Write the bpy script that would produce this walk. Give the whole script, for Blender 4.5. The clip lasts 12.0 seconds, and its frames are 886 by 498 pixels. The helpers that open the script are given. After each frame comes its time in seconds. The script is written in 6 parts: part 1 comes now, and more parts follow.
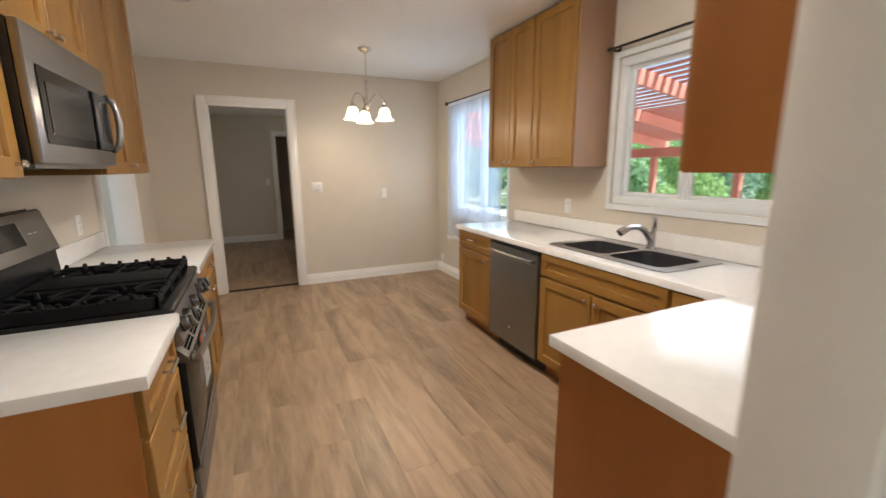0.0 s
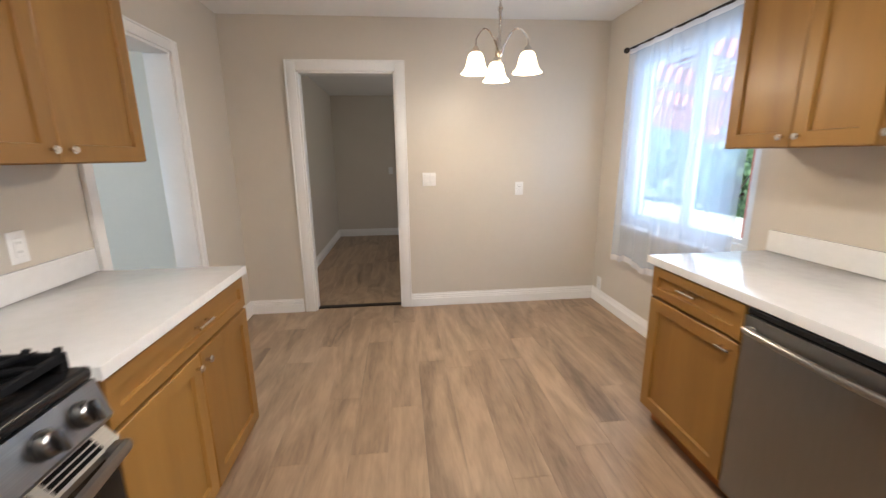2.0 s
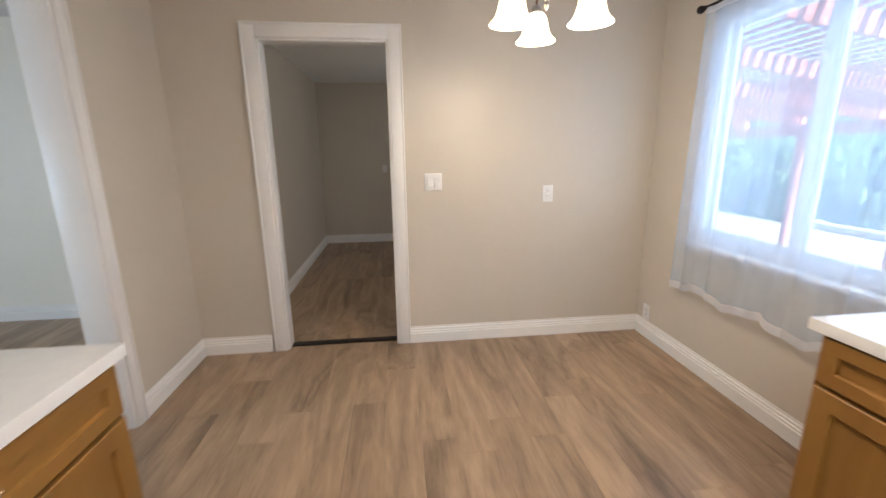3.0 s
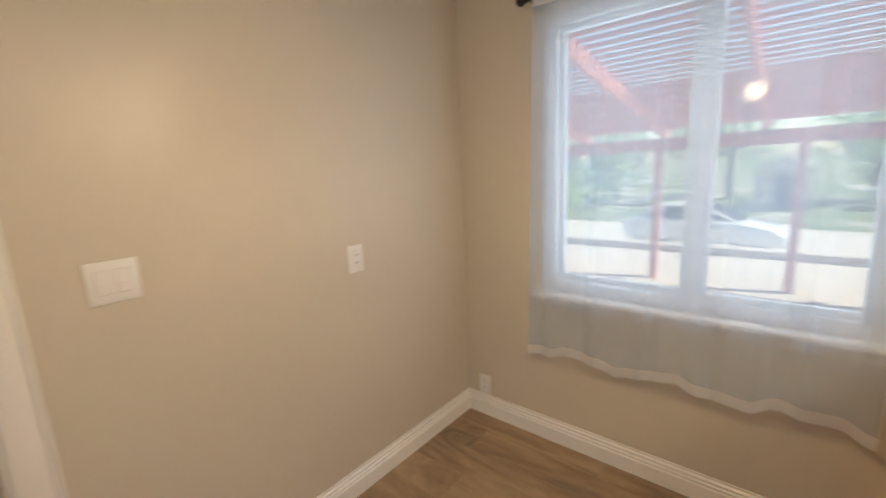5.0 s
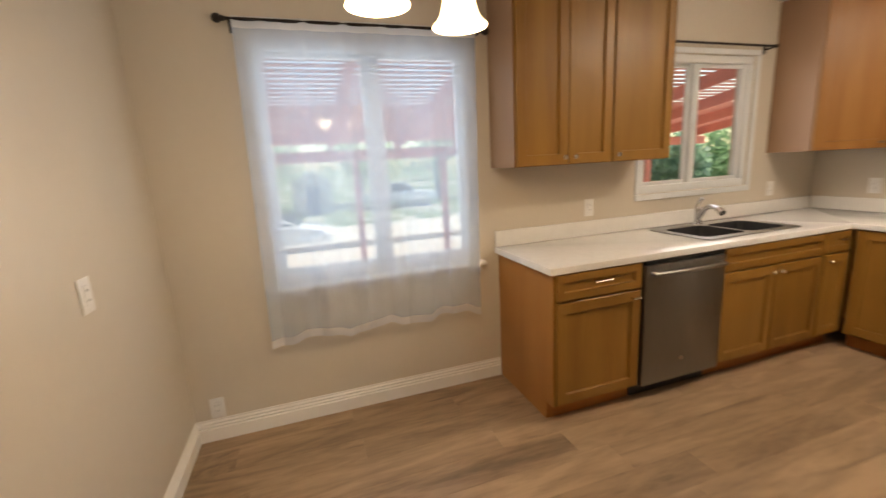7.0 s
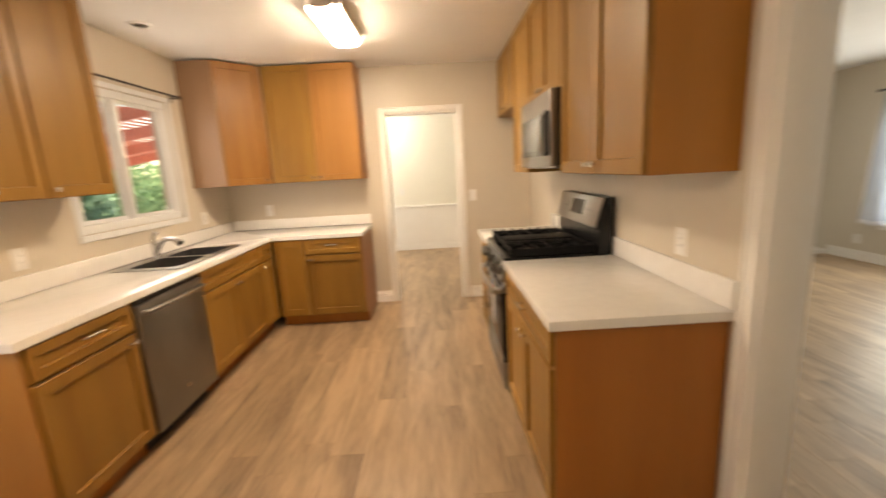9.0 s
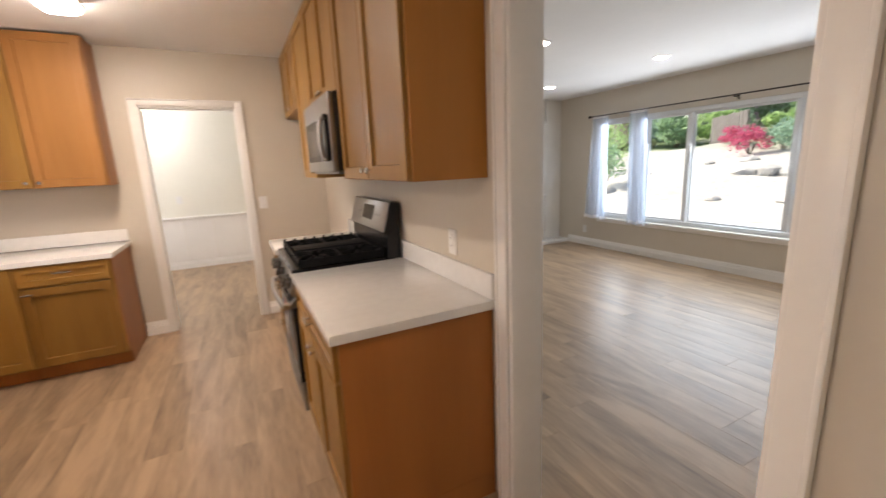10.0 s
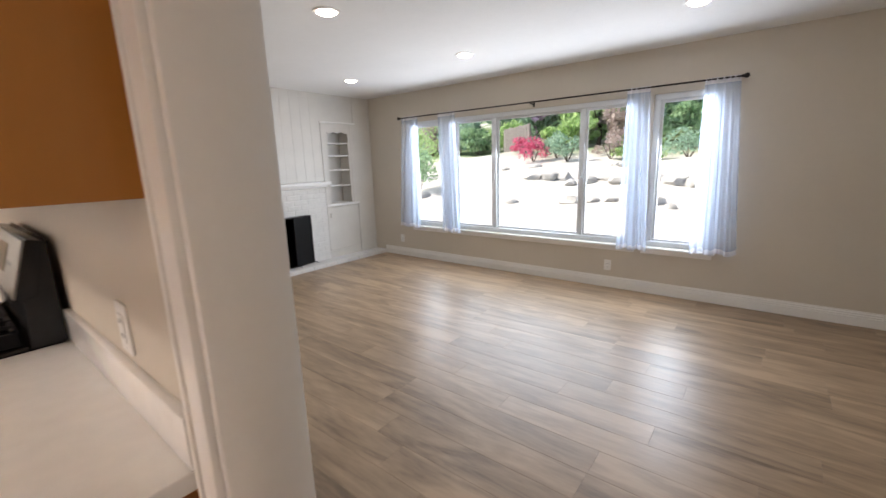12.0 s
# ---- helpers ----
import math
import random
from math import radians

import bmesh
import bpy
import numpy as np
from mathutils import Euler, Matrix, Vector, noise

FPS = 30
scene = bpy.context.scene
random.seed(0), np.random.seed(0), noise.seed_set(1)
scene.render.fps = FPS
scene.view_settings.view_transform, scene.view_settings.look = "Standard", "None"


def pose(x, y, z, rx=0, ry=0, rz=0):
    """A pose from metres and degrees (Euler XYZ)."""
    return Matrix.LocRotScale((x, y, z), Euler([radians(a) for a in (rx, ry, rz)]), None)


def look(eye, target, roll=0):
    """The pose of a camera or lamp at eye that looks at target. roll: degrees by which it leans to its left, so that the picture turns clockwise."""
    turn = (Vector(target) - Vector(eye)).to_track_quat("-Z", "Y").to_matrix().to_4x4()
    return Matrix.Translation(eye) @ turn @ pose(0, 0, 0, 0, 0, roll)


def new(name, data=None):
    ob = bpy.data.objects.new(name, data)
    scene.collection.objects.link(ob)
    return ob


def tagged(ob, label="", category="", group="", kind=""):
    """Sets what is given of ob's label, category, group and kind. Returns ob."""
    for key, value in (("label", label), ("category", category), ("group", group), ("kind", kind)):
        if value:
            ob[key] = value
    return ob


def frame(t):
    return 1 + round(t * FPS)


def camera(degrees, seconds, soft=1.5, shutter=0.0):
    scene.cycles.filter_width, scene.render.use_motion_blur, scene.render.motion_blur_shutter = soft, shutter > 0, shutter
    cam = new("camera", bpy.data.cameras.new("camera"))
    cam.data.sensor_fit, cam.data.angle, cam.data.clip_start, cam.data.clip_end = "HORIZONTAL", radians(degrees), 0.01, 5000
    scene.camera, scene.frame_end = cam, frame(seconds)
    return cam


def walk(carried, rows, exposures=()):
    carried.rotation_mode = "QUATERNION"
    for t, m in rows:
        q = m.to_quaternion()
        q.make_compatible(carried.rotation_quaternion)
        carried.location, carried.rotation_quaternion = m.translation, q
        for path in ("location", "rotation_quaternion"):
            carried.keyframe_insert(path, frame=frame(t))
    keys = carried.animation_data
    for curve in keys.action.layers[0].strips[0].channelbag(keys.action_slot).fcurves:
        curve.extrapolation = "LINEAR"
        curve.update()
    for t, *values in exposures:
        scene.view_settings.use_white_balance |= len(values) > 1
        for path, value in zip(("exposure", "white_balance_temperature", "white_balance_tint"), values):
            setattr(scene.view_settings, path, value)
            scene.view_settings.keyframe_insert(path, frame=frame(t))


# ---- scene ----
cam = camera(94.6, 12.0, shutter=0.5)
PATH = [
    (0, (-2.300, -5.142, 1.4), (-1.481, -3.359, 1.012), -0.4),
    (0.5, (-2.143, -4.858, 1.4), (-1.556, -2.992, 0.984), -0.7),
    (1, (-2.060, -4.462, 1.407), (-1.629, -2.557, 0.975), -1.1),
    (1.5, (-1.906, -4.085, 1.39), (-1.61, -2.154, 0.962), -1.0),
    (2, (-1.849, -3.688, 1.389), (-1.656, -1.747, 0.945), -0.8),
    (2.5, (-1.865, -3.279, 1.398), (-1.686, -1.341, 0.937), -1.0),
    (2.7, (-1.847, -3.11, 1.385), (-1.666, -1.172, 0.923), -0.8),
    (4.5, (-1.893, -1.631, 1.415), (-0.851, 0.033, 1.035), -2.9),
    (5, (-1.844, -1.405, 1.444), (-0.346, -0.134, 1.068), -2.7),
    (5.5, (-1.944, -1.14, 1.433), (-0.092, -0.488, 1.054), -3.6),
    (6, (-2.142, -1.023, 1.386), (-0.194, -0.784, 1.002), -2.8),
    (6.5, (-2.321, -0.878, 1.436), (-0.37, -1.058, 1.035), -2.7),
    (6.7, (-2.368, -0.808, 1.442), (-0.441, -1.16, 1.038), -3.0),
    (8.3, (-2.281, -0.531, 1.474), (-1.309, -2.241, 1.112), -2.7),
    (8.5, (-2.273, -0.531, 1.441), (-1.567, -2.37, 1.092), -3.1),
    (9, (-2.225, -0.406, 1.44), (-2.245, -2.369, 1.056), -3.2),
    (9.5, (-2.267, -0.377, 1.445), (-2.828, -2.251, 1.029), -2.9),
    (10, (-2.376, -0.445, 1.436), (-3.252, -2.197, 1.031), -2.5),
    (10.5, (-2.548, -0.57, 1.448), (-3.633, -2.201, 1.048), -2.1),
    (11, (-2.715, -0.728, 1.421), (-3.984, -2.222, 1.024), -1.8),
    (11.5, (-2.916, -0.914, 1.424), (-4.341, -2.257, 1.016), -1.8),
    (12, (-3.026, -0.992, 1.422), (-4.55, -2.218, 1.007), -1.8),
]
walk(cam, [(row[0], look(*row[1:])) for row in PATH],
     exposures=[(0.0, 0.98, 6350, 8), (0.5, 1.12, 6300, 9), (1.0, 1.20, 6200, 9), (2.0, 1.22, 6000, 9), (2.5, 1.16, 5950, 9), (2.7, 1.16, 5950, 9), (4.3, 0.94, 6300, 10),
                (4.5, 0.88, 6500, 11), (5.0, 0.58, 7500, 10), (6.0, 0.62, 7700, 10), (6.5, 0.64, 7800, 11), (8.3, 0.78, 8400, 12), (8.5, 0.84, 8600, 12), (9.0, 1.20, 9000, 14),
                (9.5, 1.06, 7600, 16), (10.5, 0.96, 7000, 18), (11.0, 0.96, 6950, 18), (12.0, 1.04, 6900, 18)])

# ---- world, sun, large lights ----
world = bpy.data.worlds.new("sky")
scene.world = world
world.use_nodes = True
_wn = world.node_tree.nodes
_sky = _wn.new("ShaderNodeTexSky")
_sky.sky_type = 'NISHITA'
_sky.sun_disc = False
_sky.sun_elevation = radians(50)
_sky.sun_rotation = radians(162)
_wn["Background"].inputs[1].default_value = 0.15
world.node_tree.links.new(_sky.outputs[0], _wn["Background"].inputs[0])

sun_data = bpy.data.lights.new("sun", 'SUN')
sun_data.energy = 4.5
sun_data.angle = radians(0.5)
sun_data.color = (1.0, 0.95, 0.87)
sun_ob = new("sun", sun_data)
sun_ob.matrix_world = look((0, 0, 30), (-0.20 * 30, 0.61 * 30, 30 - 0.766 * 30))


def area_light(name, x, y, z, sx, sy, power, color, rx, ry, rz):
    d = bpy.data.lights.new(name, 'AREA')
    d.shape, d.size, d.size_y, d.energy, d.color = 'RECTANGLE', sx, sy, power, color
    ob = new(name, d)
    ob.matrix_world = pose(x, y, z, rx, ry, rz)
    return ob


def bulb_light(name, x, y, z, power, color, radius=0.04):
    d = bpy.data.lights.new(name, 'POINT')
    d.energy, d.color, d.shadow_soft_size = power, color, radius
    ob = new(name, d)
    ob.location = (x, y, z)
    return ob


LIVING = (0.74, 0.87, 1.0)
WARM = (1.0, 0.80, 0.58)
# daylight standing in the openings (area lamps shine along their local -z)
area_light("daylight_living_main", -7.72, -3.27, 1.25, 1.40, 2.3, 33, LIVING, 0, -74, 0)
area_light("daylight_living_side", -7.72, -1.68, 1.25, 1.40, 0.45, 15, LIVING, 0, -74, 0)
area_light("daylight_living_far", -7.72, -4.9, 1.25, 1.40, 0.45, 9, LIVING, 0, -74, 0)
area_light("daylight_dining", 0.13, -1.1, 1.47, 1.20, 1.15, 6.6, (0.56, 0.75, 1.0), 0, 90, 0)
area_light("daylight_sink", -0.015, -3.60, 1.63, 0.85, 0.72, 3.2, (0.82, 0.90, 1.0), 0, 90, 0)
# Fill lamp at an added, unseen window that brightens the back room.
area_light("back_room_daylight_fill", 0.13, 1.9, 1.47, 1.1, 1.1, 6, (1.0, 0.95, 0.88), 0, 90, 0)
# Side daylight for the first room, through a window added out of view.
area_light("start_room_daylight_fill", 0.13, -6.65, 1.40, 1.10, 1.30, 26, (0.93, 0.97, 1.0), 0, 90, 0)
# lamps that the rooms show, and an added fill by the globe
for _a in (-36, 84, 204):
    bulb_light("chandelier_light", -1.24 + 0.17 * math.cos(radians(_a)), -1.12 + 0.17 * math.sin(radians(_a)), 1.837, 4.6, WARM, 0.055)
# Added cool point lamp under the warm globe, to brighten the first room.
bulb_light("start_room_point_fill", -1.46, -7.30, 2.20, 7, (0.84, 0.92, 1.0), 0.1)

# ---- materials ----


def material(name, build):
    m = bpy.data.materials.new(name)
    m.use_nodes = True
    nt = m.node_tree
    nt.nodes.clear()
    out = nt.nodes.new("ShaderNodeOutputMaterial")
    build(nt, out)
    return m


def node(nt, kind, **values):
    n = nt.nodes.new(kind)
    for k, v in values.items():
        n.inputs[k.replace("_", " ")].default_value = v
    return n


def ramp(nt, source, stops):
    r = nt.nodes.new("ShaderNodeValToRGB")
    e = r.color_ramp.elements
    while len(e) < len(stops):
        e.new(0.5)
    for el, (p, c) in zip(e, stops):
        el.position, el.color = p, (*c, 1)
    nt.links.new(source, r.inputs[0])
    return r


def surface(name, base, rough=0.5, metal=0.0, vary=0.06, scale=6.0, bump=0.0, bump_scale=60.0, rough_vary=0.08, coat=0.0, spec=0.5):
    """Plain surface with broad tone drift, fine grain and optional relief."""
    def build(nt, out):
        L = nt.links.new
        co = nt.nodes.new("ShaderNodeTexCoord")
        n1 = node(nt, "ShaderNodeTexNoise", Scale=scale, Detail=4.0)
        n2 = node(nt, "ShaderNodeTexNoise", Scale=scale * 14, Detail=3.0)
        L(co.outputs["Object"], n1.inputs["Vector"]), L(co.outputs["Object"], n2.inputs["Vector"])
        mix = nt.nodes.new("ShaderNodeMath")
        mix.operation = 'MULTIPLY_ADD'
        L(n2.outputs["Fac"], mix.inputs[0])
        mix.inputs[1].default_value = 0.35
        L(n1.outputs["Fac"], mix.inputs[2])
        lo = tuple(c * (1 - vary) for c in base)
        hi = tuple(min(1, c * (1 + vary)) for c in base)
        r = ramp(nt, mix.outputs[0], [(0.42, lo), (0.95, hi)])
        p = node(nt, "ShaderNodeBsdfPrincipled", Metallic=metal)
        p.inputs["Coat Weight"].default_value = coat
        p.inputs["Specular IOR Level"].default_value = spec
        L(r.outputs[0], p.inputs["Base Color"])
        rr = nt.nodes.new("ShaderNodeMapRange")
        rr.inputs["To Min"].default_value, rr.inputs["To Max"].default_value = max(0.02, rough - rough_vary), rough + rough_vary
        L(n1.outputs["Fac"], rr.inputs["Value"]), L(rr.outputs[0], p.inputs["Roughness"])
        if bump:
            n3 = node(nt, "ShaderNodeTexNoise", Scale=bump_scale, Detail=3.0)
            L(co.outputs["Object"], n3.inputs["Vector"])
            b = node(nt, "ShaderNodeBump", Strength=bump, Distance=0.01)
            L(n3.outputs["Fac"], b.inputs["Height"]), L(b.outputs[0], p.inputs["Normal"])
        L(p.outputs[0], out.inputs[0])
    return material(name, build)


def wood(name, dark, light, axis='z', rough=0.35, scale=3.0, coat=0.15, plank=False):
    """Grain stretched along one axis; every object takes its own tone and offset."""
    def build(nt, out):
        L = nt.links.new
        co = nt.nodes.new("ShaderNodeTexCoord")
        info = nt.nodes.new("ShaderNodeObjectInfo")
        off = nt.nodes.new("ShaderNodeVectorMath")
        off.operation = 'MULTIPLY_ADD'
        L(info.outputs["Random"], off.inputs[0])
        off.inputs[1].default_value = (37.0, 53.0, 71.0)
        L(co.outputs["Object"], off.inputs[2])
        mp = nt.nodes.new("ShaderNodeMapping")
        stretch = {'x': (0.10, 1, 1), 'y': (1, 0.15, 1), 'z': (1, 1, 0.10)}[axis]
        mp.inputs["Scale"].default_value = stretch
        L(off.outputs[0], mp.inputs["Vector"])
        big = node(nt, "ShaderNodeTexNoise", Scale=scale * (3.4 if plank else 2.2), Detail=6.0, Distortion=1.3 if plank else 0.5)
        fine = node(nt, "ShaderNodeTexNoise", Scale=scale * 26, Detail=6.0, Distortion=0.3)
        L(mp.outputs[0], big.inputs["Vector"]), L(mp.outputs[0], fine.inputs["Vector"])
        a = nt.nodes.new("ShaderNodeMath")
        a.operation = 'MULTIPLY_ADD'
        L(fine.outputs["Fac"], a.inputs[0])
        a.inputs[1].default_value = 0.34 if plank else 0.20
        L(big.outputs["Fac"], a.inputs[2])
        t = nt.nodes.new("ShaderNodeMath")
        t.operation = 'MULTIPLY_ADD'
        L(info.outputs["Random"], t.inputs[0])
        t.inputs[1].default_value = 0.17 if plank else 0.42
        L(a.outputs[0], t.inputs[2])
        mid = tuple((x + y) / 2 for x, y in zip(dark, light))
        level = t.outputs[0]
        if not plank:
            span = nt.nodes.new("ShaderNodeMapRange")
            span.inputs["From Min"].default_value, span.inputs["From Max"].default_value = 0.52, 1.24
            L(t.outputs[0], span.inputs["Value"])
            level = span.outputs[0]
        r = ramp(nt, level, [(0.44, dark), (0.68, mid), (0.94, light)] if plank else [(0.0, dark), (0.5, mid), (1.0, light)])
        p = node(nt, "ShaderNodeBsdfPrincipled", Roughness=rough)
        p.inputs["Coat Weight"].default_value = coat
        p.inputs["Coat Roughness"].default_value = 0.25
        p.inputs["Specular IOR Level"].default_value = 0.5 if plank else 0.32
        L(r.outputs[0], p.inputs["Base Color"])
        rr = nt.nodes.new("ShaderNodeMapRange")
        rr.inputs["To Min"].default_value, rr.inputs["To Max"].default_value = rough - 0.04, rough + 0.06
        L(fine.outputs["Fac"], rr.inputs["Value"]), L(rr.outputs[0], p.inputs["Roughness"])
        b = node(nt, "ShaderNodeBump", Strength=0.06 if plank else 0.05, Distance=0.004)
        L(fine.outputs["Fac"], b.inputs["Height"]), L(b.outputs[0], p.inputs["Normal"])
        L(p.outputs[0], out.inputs[0])
    return material(name, build)


def brushed(name, base, rough, axis='x'):
    """Brushed steel: fine streaks along one axis."""
    def build(nt, out):
        L = nt.links.new
        co = nt.nodes.new("ShaderNodeTexCoord")
        mp = nt.nodes.new("ShaderNodeMapping")
        mp.inputs["Scale"].default_value = {'x': (0.02, 1, 1), 'y': (1, 0.02, 1), 'z': (1, 1, 0.02)}[axis]
        L(co.outputs["Object"], mp.inputs["Vector"])
        f = node(nt, "ShaderNodeTexNoise", Scale=320.0, Detail=3.0)
        s = node(nt, "ShaderNodeTexNoise", Scale=4.0, Detail=3.0)
        L(mp.outputs[0], f.inputs["Vector"]), L(co.outputs["Object"], s.inputs["Vector"])
        p = node(nt, "ShaderNodeBsdfPrincipled", Metallic=1.0, Roughness=rough)
        r = ramp(nt, f.outputs["Fac"], [(0.3, tuple(c * 0.88 for c in base)), (0.7, base)])
        L(r.outputs[0], p.inputs["Base Color"])
        rr = nt.nodes.new("ShaderNodeMapRange")
        rr.inputs["To Min"].default_value, rr.inputs["To Max"].default_value = rough * 0.8, rough * 1.3
        L(s.outputs["Fac"], rr.inputs["Value"]), L(rr.outputs[0], p.inputs["Roughness"])
        b = node(nt, "ShaderNodeBump", Strength=0.04, Distance=0.001)
        L(f.outputs["Fac"], b.inputs["Height"]), L(b.outputs[0], p.inputs["Normal"])
        L(p.outputs[0], out.inputs[0])
    return material(name, build)


def clear_glass(name, tint=(0.95, 0.98, 0.97)):
    def build(nt, out):
        L = nt.links.new
        tr = nt.nodes.new("ShaderNodeBsdfTransparent")
        tr.inputs[0].default_value = (*tint, 1)
        gl = node(nt, "ShaderNodeBsdfGlossy", Roughness=0.02)
        mx = nt.nodes.new("ShaderNodeMixShader")
        mx.inputs[0].default_value = 0.018
        L(tr.outputs[0], mx.inputs[1]), L(gl.outputs[0], mx.inputs[2])
        L(mx.outputs[0], out.inputs[0])
    return material(name, build)


def sheer(name, thread, open_share):
    """Thin woven curtain: part see-through, part cloth that glows when lit from behind."""
    def build(nt, out):
        L = nt.links.new
        co = nt.nodes.new("ShaderNodeTexCoord")
        n1 = node(nt, "ShaderNodeTexNoise", Scale=3.0, Detail=3.0)
        L(co.outputs["Object"], n1.inputs["Vector"])
        tr = nt.nodes.new("ShaderNodeBsdfTransparent")
        df = nt.nodes.new("ShaderNodeBsdfDiffuse")
        tl = nt.nodes.new("ShaderNodeBsdfTranslucent")
        for n in (df, tl):
            n.inputs[0].default_value = (*thread, 1)
        cloth = nt.nodes.new("ShaderNodeMixShader")
        cloth.inputs[0].default_value = 0.55
        L(df.outputs[0], cloth.inputs[1]), L(tl.outputs[0], cloth.inputs[2])
        rr = nt.nodes.new("ShaderNodeMapRange")
        rr.inputs["To Min"].default_value, rr.inputs["To Max"].default_value = 1 - open_share - 0.08, 1 - open_share + 0.08
        L(n1.outputs["Fac"], rr.inputs["Value"])
        mx = nt.nodes.new("ShaderNodeMixShader")
        L(rr.outputs[0], mx.inputs[0]), L(tr.outputs[0], mx.inputs[1]), L(cloth.outputs[0], mx.inputs[2])
        L(mx.outputs[0], out.inputs[0])
    return material(name, build)


def glowing(name, color, strength):
    def build(nt, out):
        e = node(nt, "ShaderNodeEmission", Strength=strength)
        e.inputs[0].default_value = (*color, 1)
        nt.links.new(e.outputs[0], out.inputs[0])
    return material(name, build)


def shade_glass(name, color, strength):
    """Lit frosted glass: glows, brightest low down, with a soft skin."""
    def build(nt, out):
        L = nt.links.new
        p = node(nt, "ShaderNodeBsdfPrincipled", Roughness=0.35)
        p.inputs["Base Color"].default_value = (0.85, 0.82, 0.76, 1)
        p.inputs["Emission Color"].default_value = (*color, 1)
        co = nt.nodes.new("ShaderNodeTexCoord")
        n1 = node(nt, "ShaderNodeTexNoise", Scale=14.0, Detail=3.0)
        L(co.outputs["Object"], n1.inputs["Vector"])
        rr = nt.nodes.new("ShaderNodeMapRange")
        rr.inputs["To Min"].default_value, rr.inputs["To Max"].default_value = strength * 0.7, strength * 1.3
        L(n1.outputs["Fac"], rr.inputs["Value"]), L(rr.outputs[0], p.inputs["Emission Strength"])
        L(p.outputs[0], out.inputs[0])
    return material(name, build)


WALL = surface("wall_paint", (0.605, 0.545, 0.462), 0.40, vary=0.03, scale=1.6, bump=0.035, bump_scale=140)
CREAM = surface("cream_paint", (0.80, 0.78, 0.70), 0.6, vary=0.03, scale=1.6, bump=0.08, bump_scale=140)
# Lighter than WALL, with a warm tint against the blue window lamps.
PALE = surface("pale_wall_tone", (0.86, 0.82, 0.72), 0.5, vary=0.03, scale=1.6, bump=0.05, bump_scale=140)
CEIL = surface("ceiling_paint", (0.84, 0.83, 0.81), 0.8, vary=0.03, scale=1.2, bump=0.25, bump_scale=60)
TRIM = surface("white_trim_paint", (0.84, 0.82, 0.79), 0.32, vary=0.03, scale=3, bump=0.03, bump_scale=80)
MAPLE = wood("stained_maple", (0.235, 0.114, 0.025), (0.38, 0.200, 0.046), 'z', 0.42, 3.0, 0.07)
MAPLE_H = wood("stained_maple_cross", (0.235, 0.114, 0.025), (0.38, 0.200, 0.046), 'x', 0.42, 3.0, 0.07)
MAPLE_WARM = wood("stained_maple_warm", (0.27, 0.116, 0.028), (0.42, 0.195, 0.060), 'z', 0.42, 3.0, 0.07)
# Golden hue is its own; the extra lightness stands in for dining light.
GOLD_LIT_PANEL = wood("golden_lit_end_panel", (0.41, 0.172, 0.036), (0.53, 0.238, 0.056), 'z', 0.4, 2.0, 0.1)
PANEL = wood("cabinet_end_panel", (0.33, 0.117, 0.027), (0.43, 0.168, 0.042), 'z', 0.42, 2.0, 0.1)
SIDE_PANEL = wood("stained_side_panel", (0.36, 0.155, 0.042), (0.46, 0.218, 0.064), 'z', 0.4, 2.0, 0.1)
PALE_PANEL = wood("pale_end_panel", (0.25, 0.138, 0.080), (0.33, 0.200, 0.120), 'z', 0.4, 2.0, 0.1)
QUARTZ = surface("white_quartz", (0.79, 0.78, 0.765), 0.12, vary=0.035, scale=22, rough_vary=0.04, coat=0.15)
STEEL = brushed("brushed_steel", (0.36, 0.35, 0.34), 0.30, 'x')
STRIP_STEEL = brushed("slotted_strip_steel", (0.22, 0.215, 0.21), 0.40, 'x')
KNOB_STEEL = brushed("dark_knob_steel", (0.24, 0.235, 0.23), 0.26, 'x')
DARK_STEEL = brushed("dark_brushed_steel", (0.27, 0.262, 0.255), 0.34, 'z')
# Near-black in place of bright steel, so bowls don't mirror the cabinets.
SINK_DARK = surface("sink_dark", (0.06, 0.06, 0.065), 0.30, metal=0.4, vary=0.12, scale=8)
NICKEL = surface("satin_nickel", (0.62, 0.58, 0.53), 0.24, metal=1.0, vary=0.05, scale=30)
CHROME = surface("chrome", (0.52, 0.52, 0.53), 0.15, metal=1.0, vary=0.03, scale=20, rough_vary=0.04)
ENAMEL = surface("black_enamel", (0.010, 0.010, 0.011), 0.22, vary=0.2, scale=9, rough_vary=0.05, spec=0.3)
IRON = surface("cast_iron", (0.012, 0.012, 0.013), 0.6, vary=0.25, scale=40, bump=0.25, bump_scale=300, spec=0.06)
BLACK_GLASS = surface("black_oven_glass", (0.010, 0.010, 0.010), 0.10, vary=0.15, scale=5, rough_vary=0.03, spec=0.22)
MICRO_GLASS = surface("microwave_window", (0.024, 0.024, 0.025), 0.14, vary=0.12, scale=7, rough_vary=0.04)
BLACK_PLASTIC = surface("black_plastic", (0.02, 0.02, 0.02), 0.4, vary=0.15, scale=20)
WHITE_PLASTIC = surface("white_plastic", (0.80, 0.79, 0.77), 0.35, vary=0.02, scale=20)
SLOT_BLACK = surface("black_air_slot", (0.005, 0.005, 0.005), 0.9, vary=0.1, scale=20, spec=0.02)
GAP_SHADE = surface("plate_gap_shade", (0.36, 0.35, 0.34), 0.6, vary=0.05, scale=20)
SLOT = surface("socket_slot", (0.05, 0.05, 0.05), 0.6, vary=0.1, scale=20)
BRONZE = surface("dark_bronze", (0.025, 0.02, 0.018), 0.45, metal=0.6, vary=0.2, scale=30)
